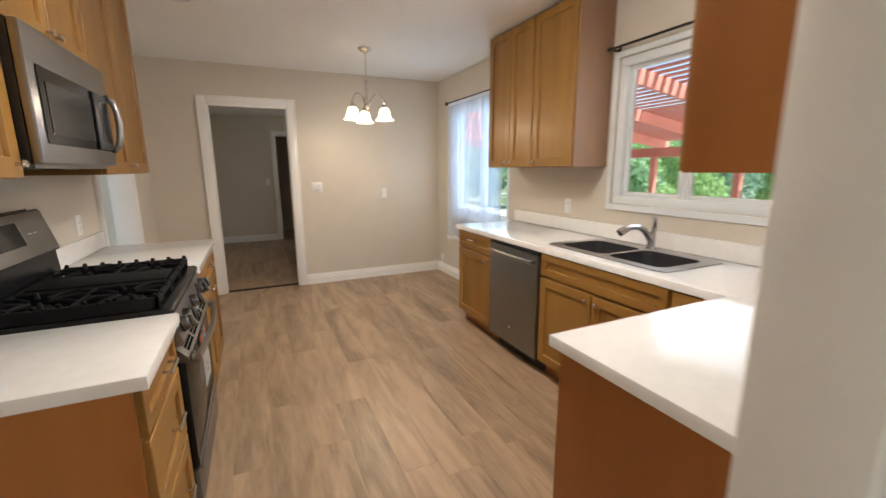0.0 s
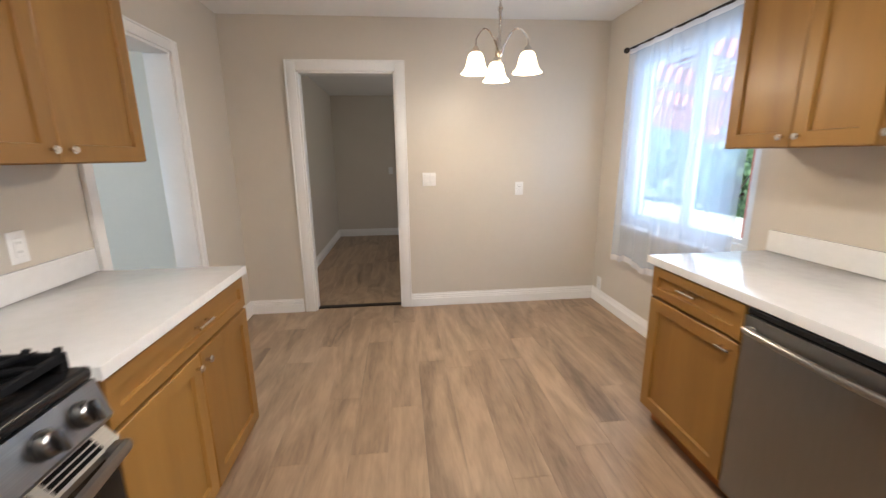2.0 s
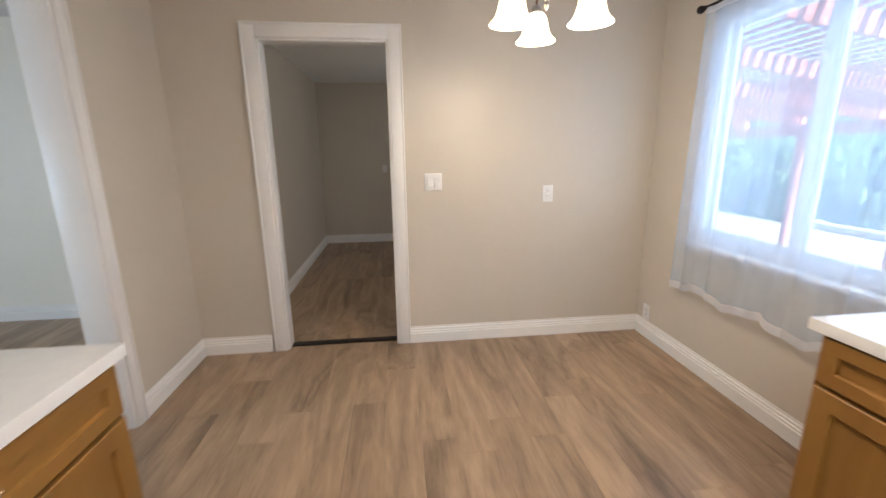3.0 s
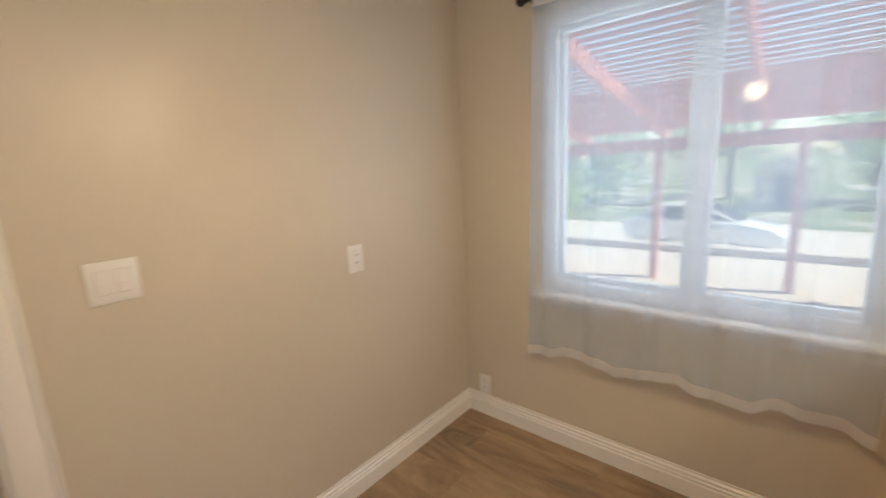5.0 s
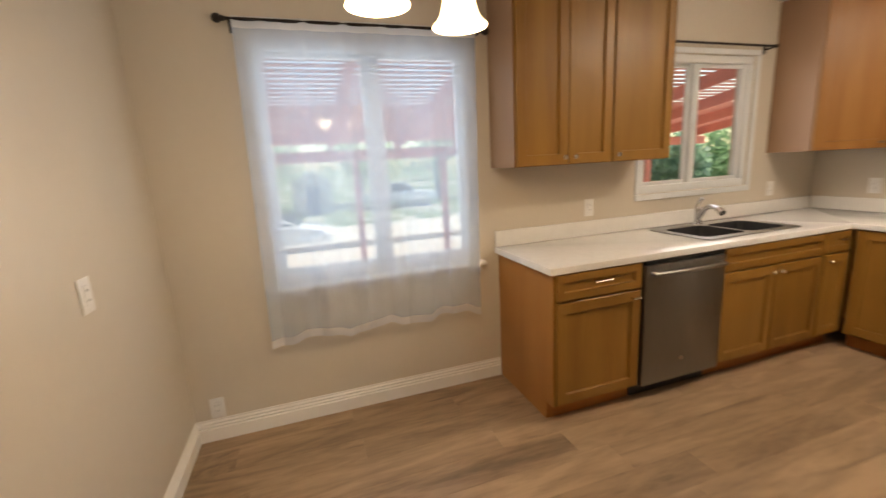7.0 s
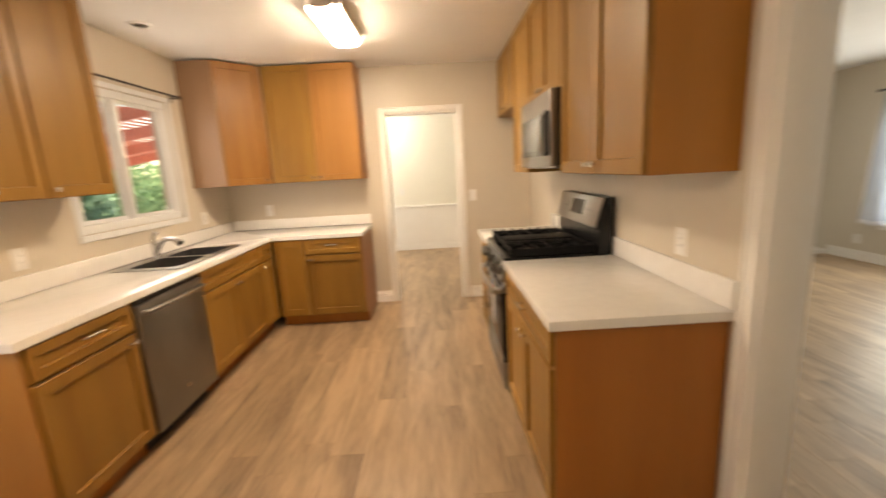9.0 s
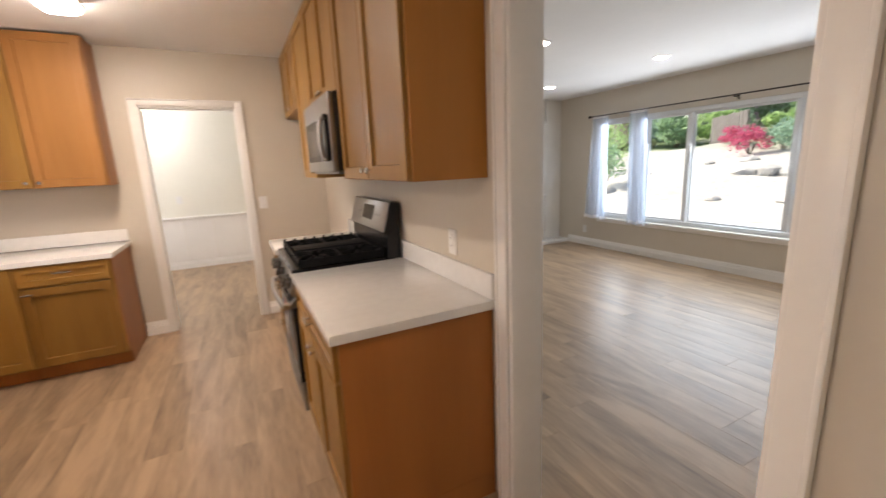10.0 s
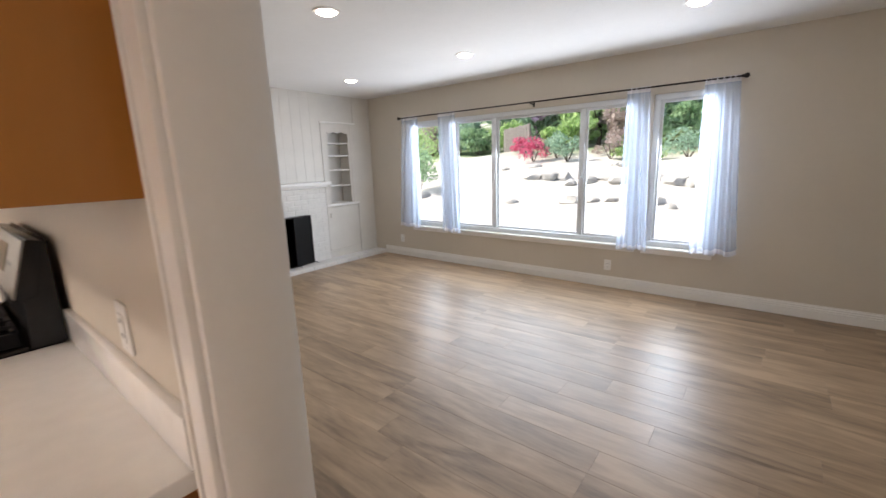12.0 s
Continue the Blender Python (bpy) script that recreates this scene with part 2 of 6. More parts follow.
VINYL = surface("white_vinyl_frame", (0.72, 0.745, 0.76), 0.35, vary=0.02, scale=5)
GLASS = clear_glass("window_glass")
SHEER = sheer("sheer_curtain", (0.70, 0.82, 1.0), 0.54)
HEM = sheer("sheer_hem", (0.88, 0.88, 0.90), 0.25)
FLOOR_WOOD = wood("vinyl_plank", (0.160, 0.106, 0.066), (0.440, 0.304, 0.192), 'y', 0.38, 2.2, 0.06, plank=True)
SUBFLOOR = surface("dark_joint", (0.08, 0.06, 0.045), 0.8, vary=0.1)
PAPER = surface("white_paper", (0.82, 0.82, 0.80), 0.7, vary=0.02)
ORANGE = surface("orange_print", (0.60, 0.17, 0.05), 0.6, vary=0.05)
BLUE_TAPE = surface("blue_tape", (0.05, 0.32, 0.62), 0.6, vary=0.05)
PRINT = surface("grey_print", (0.25, 0.25, 0.25), 0.7, vary=0.05)
WHITE_BRICK = surface("white_painted_brick", (0.74, 0.72, 0.68), 0.55, vary=0.05, scale=20, bump=0.35, bump_scale=120)
WHITE_BOARD = surface("white_board_paint", (0.68, 0.65, 0.60), 0.45, vary=0.05, scale=4, bump=0.05, bump_scale=40)
SOOT = surface("soot", (0.012, 0.011, 0.010), 0.9, vary=0.3, scale=12, bump=0.3)
MESH_BLACK = surface("black_fire_screen", (0.012, 0.012, 0.012), 0.6, vary=0.2, scale=60)
SHADE = shade_glass("lit_shade_glass", (1.0, 0.74, 0.43), 2.2)
LENS = glowing("lit_lens", (1.0, 0.91, 0.80), 41.0)
CAN = glowing("lit_can", (1.0, 0.93, 0.82), 15.0)
GLOBE = glowing("lit_globe", (1.0, 0.86, 0.62), 3.0)
REDWOOD = surface("red_stained_pergola", (0.68, 0.27, 0.21), 0.6, vary=0.15, scale=4, bump=0.15, bump_scale=80)
CONCRETE = surface("pale_concrete", (0.50, 0.47, 0.42), 0.85, vary=0.10, scale=0.8, bump=0.2, bump_scale=30)
STUCCO = surface("house_stucco", (0.60, 0.55, 0.47), 0.9, vary=0.06, scale=2, bump=0.3, bump_scale=80)
ROOF = surface("roof_shingle", (0.10, 0.09, 0.085), 0.9, vary=0.2, scale=6, bump=0.3, bump_scale=40)
STONE = surface("pale_boulder", (0.42, 0.40, 0.37), 0.85, vary=0.30, scale=3, bump=0.6, bump_scale=14)
BARK = surface("bark", (0.10, 0.07, 0.05), 0.9, vary=0.3, scale=8, bump=0.6, bump_scale=40)
FENCE_WOOD = surface("weathered_fence", (0.34, 0.29, 0.26), 0.85, vary=0.2, scale=4)
CAR_PAINT = surface("white_car_paint", (0.80, 0.81, 0.82), 0.2, vary=0.02, scale=2, coat=0.8)
CAR_GLASS = surface("tinted_car_glass", (0.03, 0.035, 0.04), 0.06, vary=0.1, scale=2)
TYRE = surface("tyre_rubber", (0.02, 0.02, 0.02), 0.8, vary=0.1)
RIM = surface("alloy_rim", (0.55, 0.55, 0.56), 0.3, metal=1.0, vary=0.05)


def ground_material():
    def build(nt, out):
        L = nt.links.new
        co = nt.nodes.new("ShaderNodeTexCoord")
        n1 = node(nt, "ShaderNodeTexNoise", Scale=0.35, Detail=6.0)
        n2 = node(nt, "ShaderNodeTexNoise", Scale=7.0, Detail=6.0)
        L(co.outputs["Object"], n1.inputs["Vector"]), L(co.outputs["Object"], n2.inputs["Vector"])
        dry = ramp(nt, n2.outputs["Fac"], [(0.3, (0.38, 0.355, 0.32)), (0.7, (0.55, 0.52, 0.48))])
        green = ramp(nt, n2.outputs["Fac"], [(0.3, (0.07, 0.12, 0.04)), (0.7, (0.17, 0.22, 0.08))])
        sep = nt.nodes.new("ShaderNodeSeparateXYZ")
        L(co.outputs["Object"], sep.inputs[0])
        side = nt.nodes.new("ShaderNodeMapRange")
        side.inputs["From Min"].default_value, side.inputs["From Max"].default_value = 5.5, 9.0
        L(sep.outputs["X"], side.inputs["Value"])
        hill = nt.nodes.new("ShaderNodeMapRange")
        hill.inputs["From Min"].default_value, hill.inputs["From Max"].default_value = -20.5, -23.0
        L(sep.outputs["X"], hill.inputs["Value"])
        either = nt.nodes.new("ShaderNodeMath")
        either.operation = 'MAXIMUM'
        L(side.outputs[0], either.inputs[0]), L(hill.outputs[0], either.inputs[1])
        patch = nt.nodes.new("ShaderNodeMapRange")
        patch.inputs["From Min"].default_value, patch.inputs["From Max"].default_value = 0.35, 0.5
        L(n1.outputs["Fac"], patch.inputs["Value"])
        f = nt.nodes.new("ShaderNodeMath")
        f.operation = 'MULTIPLY'
        L(either.outputs[0], f.inputs[0]), L(patch.outputs[0], f.inputs[1])
        mx = nt.nodes.new("ShaderNodeMix")
        mx.data_type = 'RGBA'
        L(f.outputs[0], mx.inputs["Factor"]), L(dry.outputs[0], mx.inputs["A"]), L(green.outputs[0], mx.inputs["B"])
        p = node(nt, "ShaderNodeBsdfPrincipled", Roughness=0.95)
        L(mx.outputs["Result"], p.inputs["Base Color"])
        b = node(nt, "ShaderNodeBump", Strength=0.5, Distance=0.05)
        L(n2.outputs["Fac"], b.inputs["Height"]), L(b.outputs[0], p.inputs["Normal"])
        L(p.outputs[0], out.inputs[0])
    return material("ground_soil", build)


def leaf_material(name, dark, light):
    def build(nt, out):
        L = nt.links.new
        g = nt.nodes.new("ShaderNodeNewGeometry")
        r = ramp(nt, g.outputs["Random Per Island"], [(0.0, dark), (1.0, light)])
        p = node(nt, "ShaderNodeBsdfPrincipled", Roughness=0.55)
        L(r.outputs[0], p.inputs["Base Color"])
        t = nt.nodes.new("ShaderNodeBsdfTranslucent")
        L(r.outputs[0], t.inputs[0])
        mx = nt.nodes.new("ShaderNodeMixShader")
        mx.inputs[0].default_value = 0.5
        L(p.outputs[0], mx.inputs[1]), L(t.outputs[0], mx.inputs[2]), L(mx.outputs[0], out.inputs[0])
    return material(name, build)


GROUND = ground_material()
# Leaf greens are lightened and shifted bluish to carry bright outdoor haze.
LEAF = leaf_material("green_leaves", (0.19, 0.32, 0.17), (0.44, 0.62, 0.36))
LEAF_BLUE = leaf_material("blue_green_leaves", (0.18, 0.30, 0.20), (0.43, 0.60, 0.45))
LEAF_PINK = leaf_material("pink_blossom", (0.50, 0.07, 0.16), (0.80, 0.22, 0.34))
LEAF_PURPLE = leaf_material("purple_leaves", (0.45, 0.28, 0.45), (0.72, 0.58, 0.75))
LEAF_DUSTY = leaf_material("dusty_pink_leaves", (0.34, 0.26, 0.24), (0.56, 0.46, 0.42))
LEAF_LIME = leaf_material("light_green_leaves", (0.22, 0.36, 0.12), (0.50, 0.68, 0.30))

# ---- building blocks ----


def box(bm, x0, x1, y0, y1, z0, z1, bev=0.0, seg=1):
    v = [bm.verts.new((x, y, z)) for x in (min(x0, x1), max(x0, x1)) for y in (min(y0, y1), max(y0, y1)) for z in (min(z0, z1), max(z0, z1))]
    fs = [bm.faces.new([v[i] for i in q]) for q in ((0, 1, 3, 2), (4, 6, 7, 5), (0, 4, 5, 1), (2, 3, 7, 6), (0, 2, 6, 4), (1, 5, 7, 3))]
    if bev:
        es = list({e for f in fs for e in f.edges})
        bmesh.ops.bevel(bm, geom=es, offset=bev, segments=seg, affect='EDGES', profile=0.5)


def rod(bm, p0, p1, r0, r1=None, seg=14):
    p0, p1 = Vector(p0), Vector(p1)
    d = p1 - p0
    m = Matrix.Translation((p0 + p1) / 2) @ d.to_track_quat('Z', 'Y').to_matrix().to_4x4()
    bmesh.ops.create_cone(bm, cap_ends=True, segments=seg, radius1=r0, radius2=r0 if r1 is None else r1, depth=d.length, matrix=m)


def tube(bm, pts, r, seg=10):
    """A round bar swept along points; r is one radius or one a point."""
    pts = [Vector(p) for p in pts]
    rs = r if isinstance(r, (list, tuple)) else [r] * len(pts)
    rings, up = [], Vector((0.13, 0.21, 0.97))
    for i, p in enumerate(pts):
        d = (pts[min(i + 1, len(pts) - 1)] - pts[max(i - 1, 0)]).normalized()
        a = d.cross(up)
        if a.length < 1e-3:
            a = d.cross(Vector((1, 0, 0)))
        a.normalize()
        b = d.cross(a).normalized()
        up = b.cross(d) if b.cross(d).length > 0.1 else up
        rings.append([bm.verts.new(p + rs[i] * (math.cos(2 * math.pi * k / seg) * a + math.sin(2 * math.pi * k / seg) * b)) for k in range(seg)])
        up = a.cross(d)
    for q, w in zip(rings, rings[1:]):
        for k in range(seg):
            bm.faces.new((q[k], q[(k + 1) % seg], w[(k + 1) % seg], w[k]))
    bm.faces.new(rings[0][::-1]), bm.faces.new(rings[-1])


def lathe(bm, profile, cx=0, cy=0, seg=24, close=False):
    rings = [[bm.verts.new((cx + r * math.cos(2 * math.pi * k / seg), cy + r * math.sin(2 * math.pi * k / seg), z)) for k in range(seg)] for r, z in profile]
    for q, w in zip(rings, rings[1:]):
        for k in range(seg):
            bm.faces.new((q[k], q[(k + 1) % seg], w[(k + 1) % seg], w[k]))
    if close:
        bm.faces.new(rings[0][::-1]), bm.faces.new(rings[-1])


def sweep_profile(bm, profile, a, b, out):
    """A moulding: profile (distance from the wall, height) run from a to b (x, y); out: the way off the wall."""
    ends = []
    for p in (a, b):
        ends.append([bm.verts.new((p[0] + out[0] * d, p[1] + out[1] * d, z)) for d, z in profile])
    n = len(profile)
    for k in range(n):
        bm.faces.new((ends[0][k], ends[0][(k + 1) % n], ends[1][(k + 1) % n], ends[1][k]))
    bm.faces.new(ends[0][::-1]), bm.faces.new(ends[1])


def mesh_of(bm, name, mat):
    bmesh.ops.recalc_face_normals(bm, faces=bm.faces)
    for e in bm.edges:
        e.smooth = len(e.link_faces) == 2 and e.calc_face_angle(0) < radians(32)
    for f in bm.faces:
        f.smooth = any(e.smooth and e.calc_face_angle(0) > radians(0.5) for e in f.edges)
    me = bpy.data.meshes.new(name)
    bm.to_mesh(me)
    bm.free()
    me.materials.append(mat)
    return me


def part(name, bm, mat, parent, label=""):
    ob = new(name, mesh_of(bm, name, mat))
    ob.parent = parent
    if label:
        ob["label"] = label
    return ob


def thing(name, m, label, category, group="", kind=""):
    ob = new(name)
    ob.empty_display_size = 0.1
    ob.matrix_world = m
    return tagged(ob, label, category, group, kind)


def single(name, bm, mat, label, category, group="", kind=""):
    return tagged(new(name, mesh_of(bm, name, mat)), label, category, group, kind)


def B():
    return bmesh.new()


def boxed(name, mat, parent, *dims, label=""):
    bm = B()
    box(bm, *dims)
    return part(name, bm, mat, parent, label)


# ---- large structure ----
H, HL = 2.50, 2.42          # kitchen and living-room ceilings
XW, XL = -3.25, -3.39       # kitchen side and living-room side of the stove wall
YS = -4.872                 # kitchen side of the wall with the first doorway
XF = -7.60                  # living-room window wall
YF = -6.10                  # fireplace wall


def wall(name, axis, a0, a1, t0, t1, z0, z1, holes, mat, label):
    """A wall along x or y with openings right through it."""
    bm = B()
    us = sorted({a0, a1, *[h[0] for h in holes], *[h[1] for h in holes]})
    zs = sorted({z0, z1, *[h[2] for h in holes], *[h[3] for h in holes]})
    for u0, u1 in zip(us, us[1:]):
        for w0, w1 in zip(zs, zs[1:]):
            um, wm = (u0 + u1) / 2, (w0 + w1) / 2
            if any(h[0] < um < h[1] and h[2] < wm < h[3] for h in holes):
                continue
            if axis == 'x':
                box(bm, u0, u1, t0, t1, w0, w1)
            else:
                box(bm, t0, t1, u0, u1, w0, w1)
    bmesh.ops.remove_doubles(bm, verts=bm.verts, dist=1e-5)
    seen_faces = {}
    for f in bm.faces:
        seen_faces.setdefault(tuple(round(c, 4) for c in f.calc_center_median()), []).append(f)
    bmesh.ops.delete(bm, geom=[f for fs in seen_faces.values() if len(fs) > 1 for f in fs], context='FACES_ONLY')
    return single(name, bm, mat, label, "wall", kind="structure")


DIN = (-1.71, -0.50, 0.83, 2.11)
KIT = (-4.06, -2.99, 1.15, 2.11)
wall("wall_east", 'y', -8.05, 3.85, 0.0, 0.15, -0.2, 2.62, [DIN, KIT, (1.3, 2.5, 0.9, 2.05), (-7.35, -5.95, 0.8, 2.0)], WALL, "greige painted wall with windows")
wall("wall_north", 'x', XW, 0.0, 0.0, 0.12, -0.2, 2.62, [(-2.672, -1.875, -0.2, 2.08)], WALL, "greige painted wall with a cased doorway")
wall("wall_west", 'y', -8.05, 1.05, XL, XW, -0.2, 2.62, [(-1.645, -0.795, -0.2, 2.04)], WALL, "greige painted wall with a cased opening")
wall("wall_south", 'x', XW, 0.0, -4.992, YS, -0.2, 2.62, [(-2.485, -1.735, -0.2, 2.03)], WALL, "greige painted wall with a cased doorway")
LW = [(-4.45, -2.10, 0.50, 2.0), (-1.97, -1.40, 0.50, 2.0), (-5.20, -4.60, 0.50, 2.0)]
wall("wall_living_west", 'y', -6.25, 1.05, XF - 0.15, XF, -0.2, 2.62, LW, WALL, "greige living room wall with a wide window group")
wall("wall_living_north", 'x', XF, XL, 0.90, 1.05, -0.2, 2.62, [], PALE, "pale living room wall, lighter than the other walls")
wall("wall_living_south", 'x', XF, XL, YF - 0.25, YF, -0.2, 2.62, [(-6.32, -5.42, -0.2, 0.74), (-7.17, -6.73, 0.86, 1.93)], WHITE_BOARD, "white painted fireplace wall")
wall("wall_back_room_west", 'y', 0.12, 3.85, -3.10, -2.98, -0.2, 2.62, [], WALL, "greige back room wall in shade")
wall("wall_back_room_north", 'x', -3.10, 0.0, 3.70, 3.85, -0.2, 2.62, [(-1.83, -1.05, -0.2, 2.05)], WALL, "greige back room wall with a doorway")
wall("wall_back_hall", 'x', -3.10, 0.15, 5.2, 5.35, -0.2, 2.62, [], WALL, "greige hall wall")
wall("wall_hall_west", 'y', 3.85, 5.2, -3.10, -2.98, -0.2, 2.62, [], WALL, "greige hall wall")
wall("wall_hall_east", 'y', 3.85, 5.35, 0.0, 0.15, -0.2, 2.62, [], WALL, "greige hall wall")
wall("wall_start_room", 'x', XL, 0.15, -8.05, -7.88, -0.2, 2.62, [], CREAM, "cream painted wall above white wainscot")


def slab(name, mat, label, category, *dims):
    bm = B()
    box(bm, *dims)
    return single(name, bm, mat, label, category, kind="structure")


slab("ceiling", CEIL, "white textured kitchen ceiling", "ceiling", XL + 0.07, 0.0, -4.93, 0.06, H, H + 0.1)
slab("ceiling_living", CEIL, "white textured living room ceiling", "ceiling", XF, XL + 0.07, YF, 0.95, HL, HL + 0.1)
slab("ceiling_start_room", CEIL, "white ceiling", "ceiling", XL, 0.0, -7.9, -4.93, 2.46, 2.56)
slab("ceiling_back_room", CEIL, "white ceiling in shade", "ceiling", -3.1, 0.0, 0.06, 5.3, 2.40, 2.5)
# Roof slab out of view; its eaves keep direct sun from the rooms.
slab("roof", ROOF, "unseen dark shingle roof, added to block the sun", "roof", -8.35, 0.55, -8.6, 5.9, 2.63, 2.80)
sub = slab("floor", SUBFLOOR, "grey-brown vinyl plank floor", "floor", XF, 0.05, -8.0, 1.0, -0.2, -0.0075)
back_sub = slab("floor_back_room", SUBFLOOR, "wood plank floor of the dim back room", "floor", -3.0, 0.05, 0.085, 5.25, -0.19, -0.0075)
slab("threshold", BRONZE, "dark metal threshold strip in the doorway", "threshold", -2.672, -1.875, 0.045, 0.10, -0.18, 0.009)

BASE = [(0, 0), (0.016, 0), (0.016, 0.073), (0.008, 0.078), (0.0145, 0.089), (0.006, 0.096), (0.0105, 0.107), (0.003, 0.115), (0.004, 0.126), (0, 0.126)]


def baseboard(a, b, out):
    bm = B()
    sweep_profile(bm, BASE, a, b, out)
    single("baseboard", bm, TRIM, "white moulded baseboard", "baseboard", kind="structure")


baseboard((-1.79, 0), (0, 0), (0, -1))
baseboard((XW, 0), (-2.78, 0), (0, -1))
baseboard((0, 0), (0, -1.86), (-1, 0))
baseboard((XW, 0), (XW, -0.722), (1, 0))
baseboard((-1.50, YS), (-1.68, YS), (0, 1))
baseboard((-2.56, YS), (XW, YS), (0, 1))
baseboard((XW, YS), (XW, -4.06), (1, 0))
baseboard((XF, 0.9), (XF, -5.86), (1, 0))
baseboard((XF, 0.9), (XL, 0.9), (0, -1))
baseboard((XL, YF), (XL, -1.72), (-1, 0))
baseboard((XL, -0.72), (XL, 0.9), (-1, 0))
baseboard((-2.98, 0.12), (-2.98, 3.7), (1, 0))
baseboard((-2.98, 3.7), (-1.92, 3.7), (0, -1))
baseboard((-0.96, 3.7), (0, 3.7), (0, -1))
baseboard((XW, -7.88), (0, -7.88), (0, 1))


def casing(axis, a0, a1, top, face, out, width, thick=0.018, lining=None):
    """Flat door casing with an eased edge round three sides, and the jamb lining."""
    t = thing("trim", Matrix.Identity(4), "white painted door casing", "trim", kind="structure")

    def put(name, u0, u1, w0, w1, d0, d1):
        bm = B()
        box(bm, *((u0, u1, d0, d1) if axis == 'x' else (d0, d1, u0, u1)), w0, w1, 0.004, 2)
        part(name, bm, TRIM, t)
    f0, f1 = face, face + out * thick
    put("side_casing", a0 - width, a0 - 0.004, 0, top + width, f0, f1)
    put("side_casing", a1 + 0.004, a1 + width, 0, top + width, f0, f1)
    put("head_casing", a0 - 0.004, a1 + 0.004, top + 0.004, top + width, f0, f1)
    put("back_band", a0 - width - 0.012, a0 - width + 0.001, 0, top + width + 0.012, f0, f1 + out * 0.006)
    put("back_band", a1 + width - 0.001, a1 + width + 0.012, 0, top + width + 0.012, f0, f1 + out * 0.006)
    put("back_band", a0 - width + 0.001, a1 + width - 0.001, top + width - 0.001, top + width + 0.012, f0, f1 + out * 0.006)
    if lining is not None:
        g0, g1 = sorted((face + out * 0.004, lining))
        put("jamb", a0 - 0.006, a0 + 0.012, 0, top, g0, g1)
        put("jamb", a1 - 0.012, a1 + 0.006, 0, top, g0, g1)
        put("jamb", a0 + 0.012, a1 - 0.012, top - 0.012, top + 0.006, g0, g1)


casing('x', -2.672, -1.875, 2.08, 0.0, -1, 0.078, lining=0.124)
casing('x', -2.485, -1.735, 2.03, YS, 1, 0.052, lining=-4.996)
casing('x', -2.485, -1.735, 2.03, -4.992, -1, 0.052)
casing('y', -1.645, -0.795, 2.04, XW, 1, 0.060, lining=XL - 0.004)
casing('y', -1.645, -0.795, 2.04, XL, -1, 0.060)
casing('x', -1.83, -1.05, 2.05, 3.70, -1, 0.070, lining=3.854)


def window_x(name, xin, s, ya, yb, za, zb, mulls, label, sill=True, border=0.055):
    """A white vinyl slider in a wall across x; s is the way into the room."""
    w = thing(name, Matrix.Identity(4), label, "window", kind="structure")
    xa, xb = xin - s * 0.095, xin - s * 0.012
    fr = B()
    for d in ((ya, yb, za, za + border), (ya, yb, zb - border, zb), (ya, ya + border, za + border, zb - border), (yb - border, yb, za + border, zb - border)):
        box(fr, xa, xb, *d, 0.005, 2)
    part("window_frame", fr, VINYL, w)
    cuts = [ya + border] + [m for m in mulls] + [yb - border]
    for m in mulls:
        bm = B()
        box(bm, xin - s * 0.085, xin - s * 0.022, m - 0.024, m + 0.024, za + border, zb - border, 0.005, 2)
        part("mullion", bm, VINYL, w)
        bm = B()
        box(bm, xin - s * 0.022, xin - s * 0.008, m - 0.009, m + 0.009, (za + zb) / 2 - 0.05, (za + zb) / 2 + 0.02, 0.003)
        part("latch", bm, VINYL, w, "white sash latch")
    for i, (c0, c1) in enumerate(zip(cuts, cuts[1:])):
        c0 += 0.024 if i else 0
        c1 -= 0.024 if i < len(cuts) - 2 else 0
        sx = xin - s * (0.066 if i % 2 else 0.048)
        bm = B()
        k = 0.026
        for d in ((c0, c1, za + border, za + border + k), (c0, c1, zb - border - k, zb - border), (c0, c0 + k, za + border + k, zb - border - k), (c1 - k, c1, za + border + k, zb - border - k)):
            box(bm, sx - 0.012, sx + 0.012, *d, 0.003)
        part("sash", bm, VINYL, w)
        bm = B()
        box(bm, sx - 0.002, sx + 0.002, c0 + k - 0.004, c1 - k + 0.004, za + border + k - 0.004, zb - border - k + 0.004)
        g = part("pane", bm, GLASS, w, "clear window glass")
        g.visible_shadow = False
    if sill:
        bm = B()
        box(bm, xin - s * 0.10, xin + s * 0.055, ya - 0.05, yb + 0.05, za - 0.026, za - 0.001, 0.006, 2)
        part("window_sill", bm, TRIM, w)
        bm = B()
        box(bm, xin, xin + s * 0.018, ya - 0.03, yb + 0.03, za - 0.075, za - 0.027, 0.004)
        part("apron", bm, TRIM, w)
    return w


window_x("window_1", 0.0, -1, *DIN, [-1.135], "white sliding window behind a sheer curtain")
window_x("window_2", 0.0, -1, *KIT, [-3.50], "white sliding window above the sink", sill=False)
# Out-of-view window, added only to light the back room.
window_x("added_window_back", 0.0, -1, 1.3, 2.5, 0.9, 2.05, [1.9], "unseen white sliding window added to light the back room")
# Unseen window with an assumed place, added for the first room's daylight.
window_x("added_window_start", 0.0, -1, -7.35, -5.95, 0.8, 2.0, [-6.65], "unseen white sliding window added to bring daylight into the first room")
window_x("window_3", XF, 1, *LW[0], [-3.80, -2.67], "wide white three-part living room window")
window_x("window_4", XF, 1, *LW[1], [], "narrow white living room window")
window_x("window_5", XF, 1, *LW[2], [], "narrow white living room window beside the wide one")

# inner frame board round the window over the sink
_t = thing("trim", Matrix.Identity(4), "white flat window trim above the sink", "trim", kind="structure")
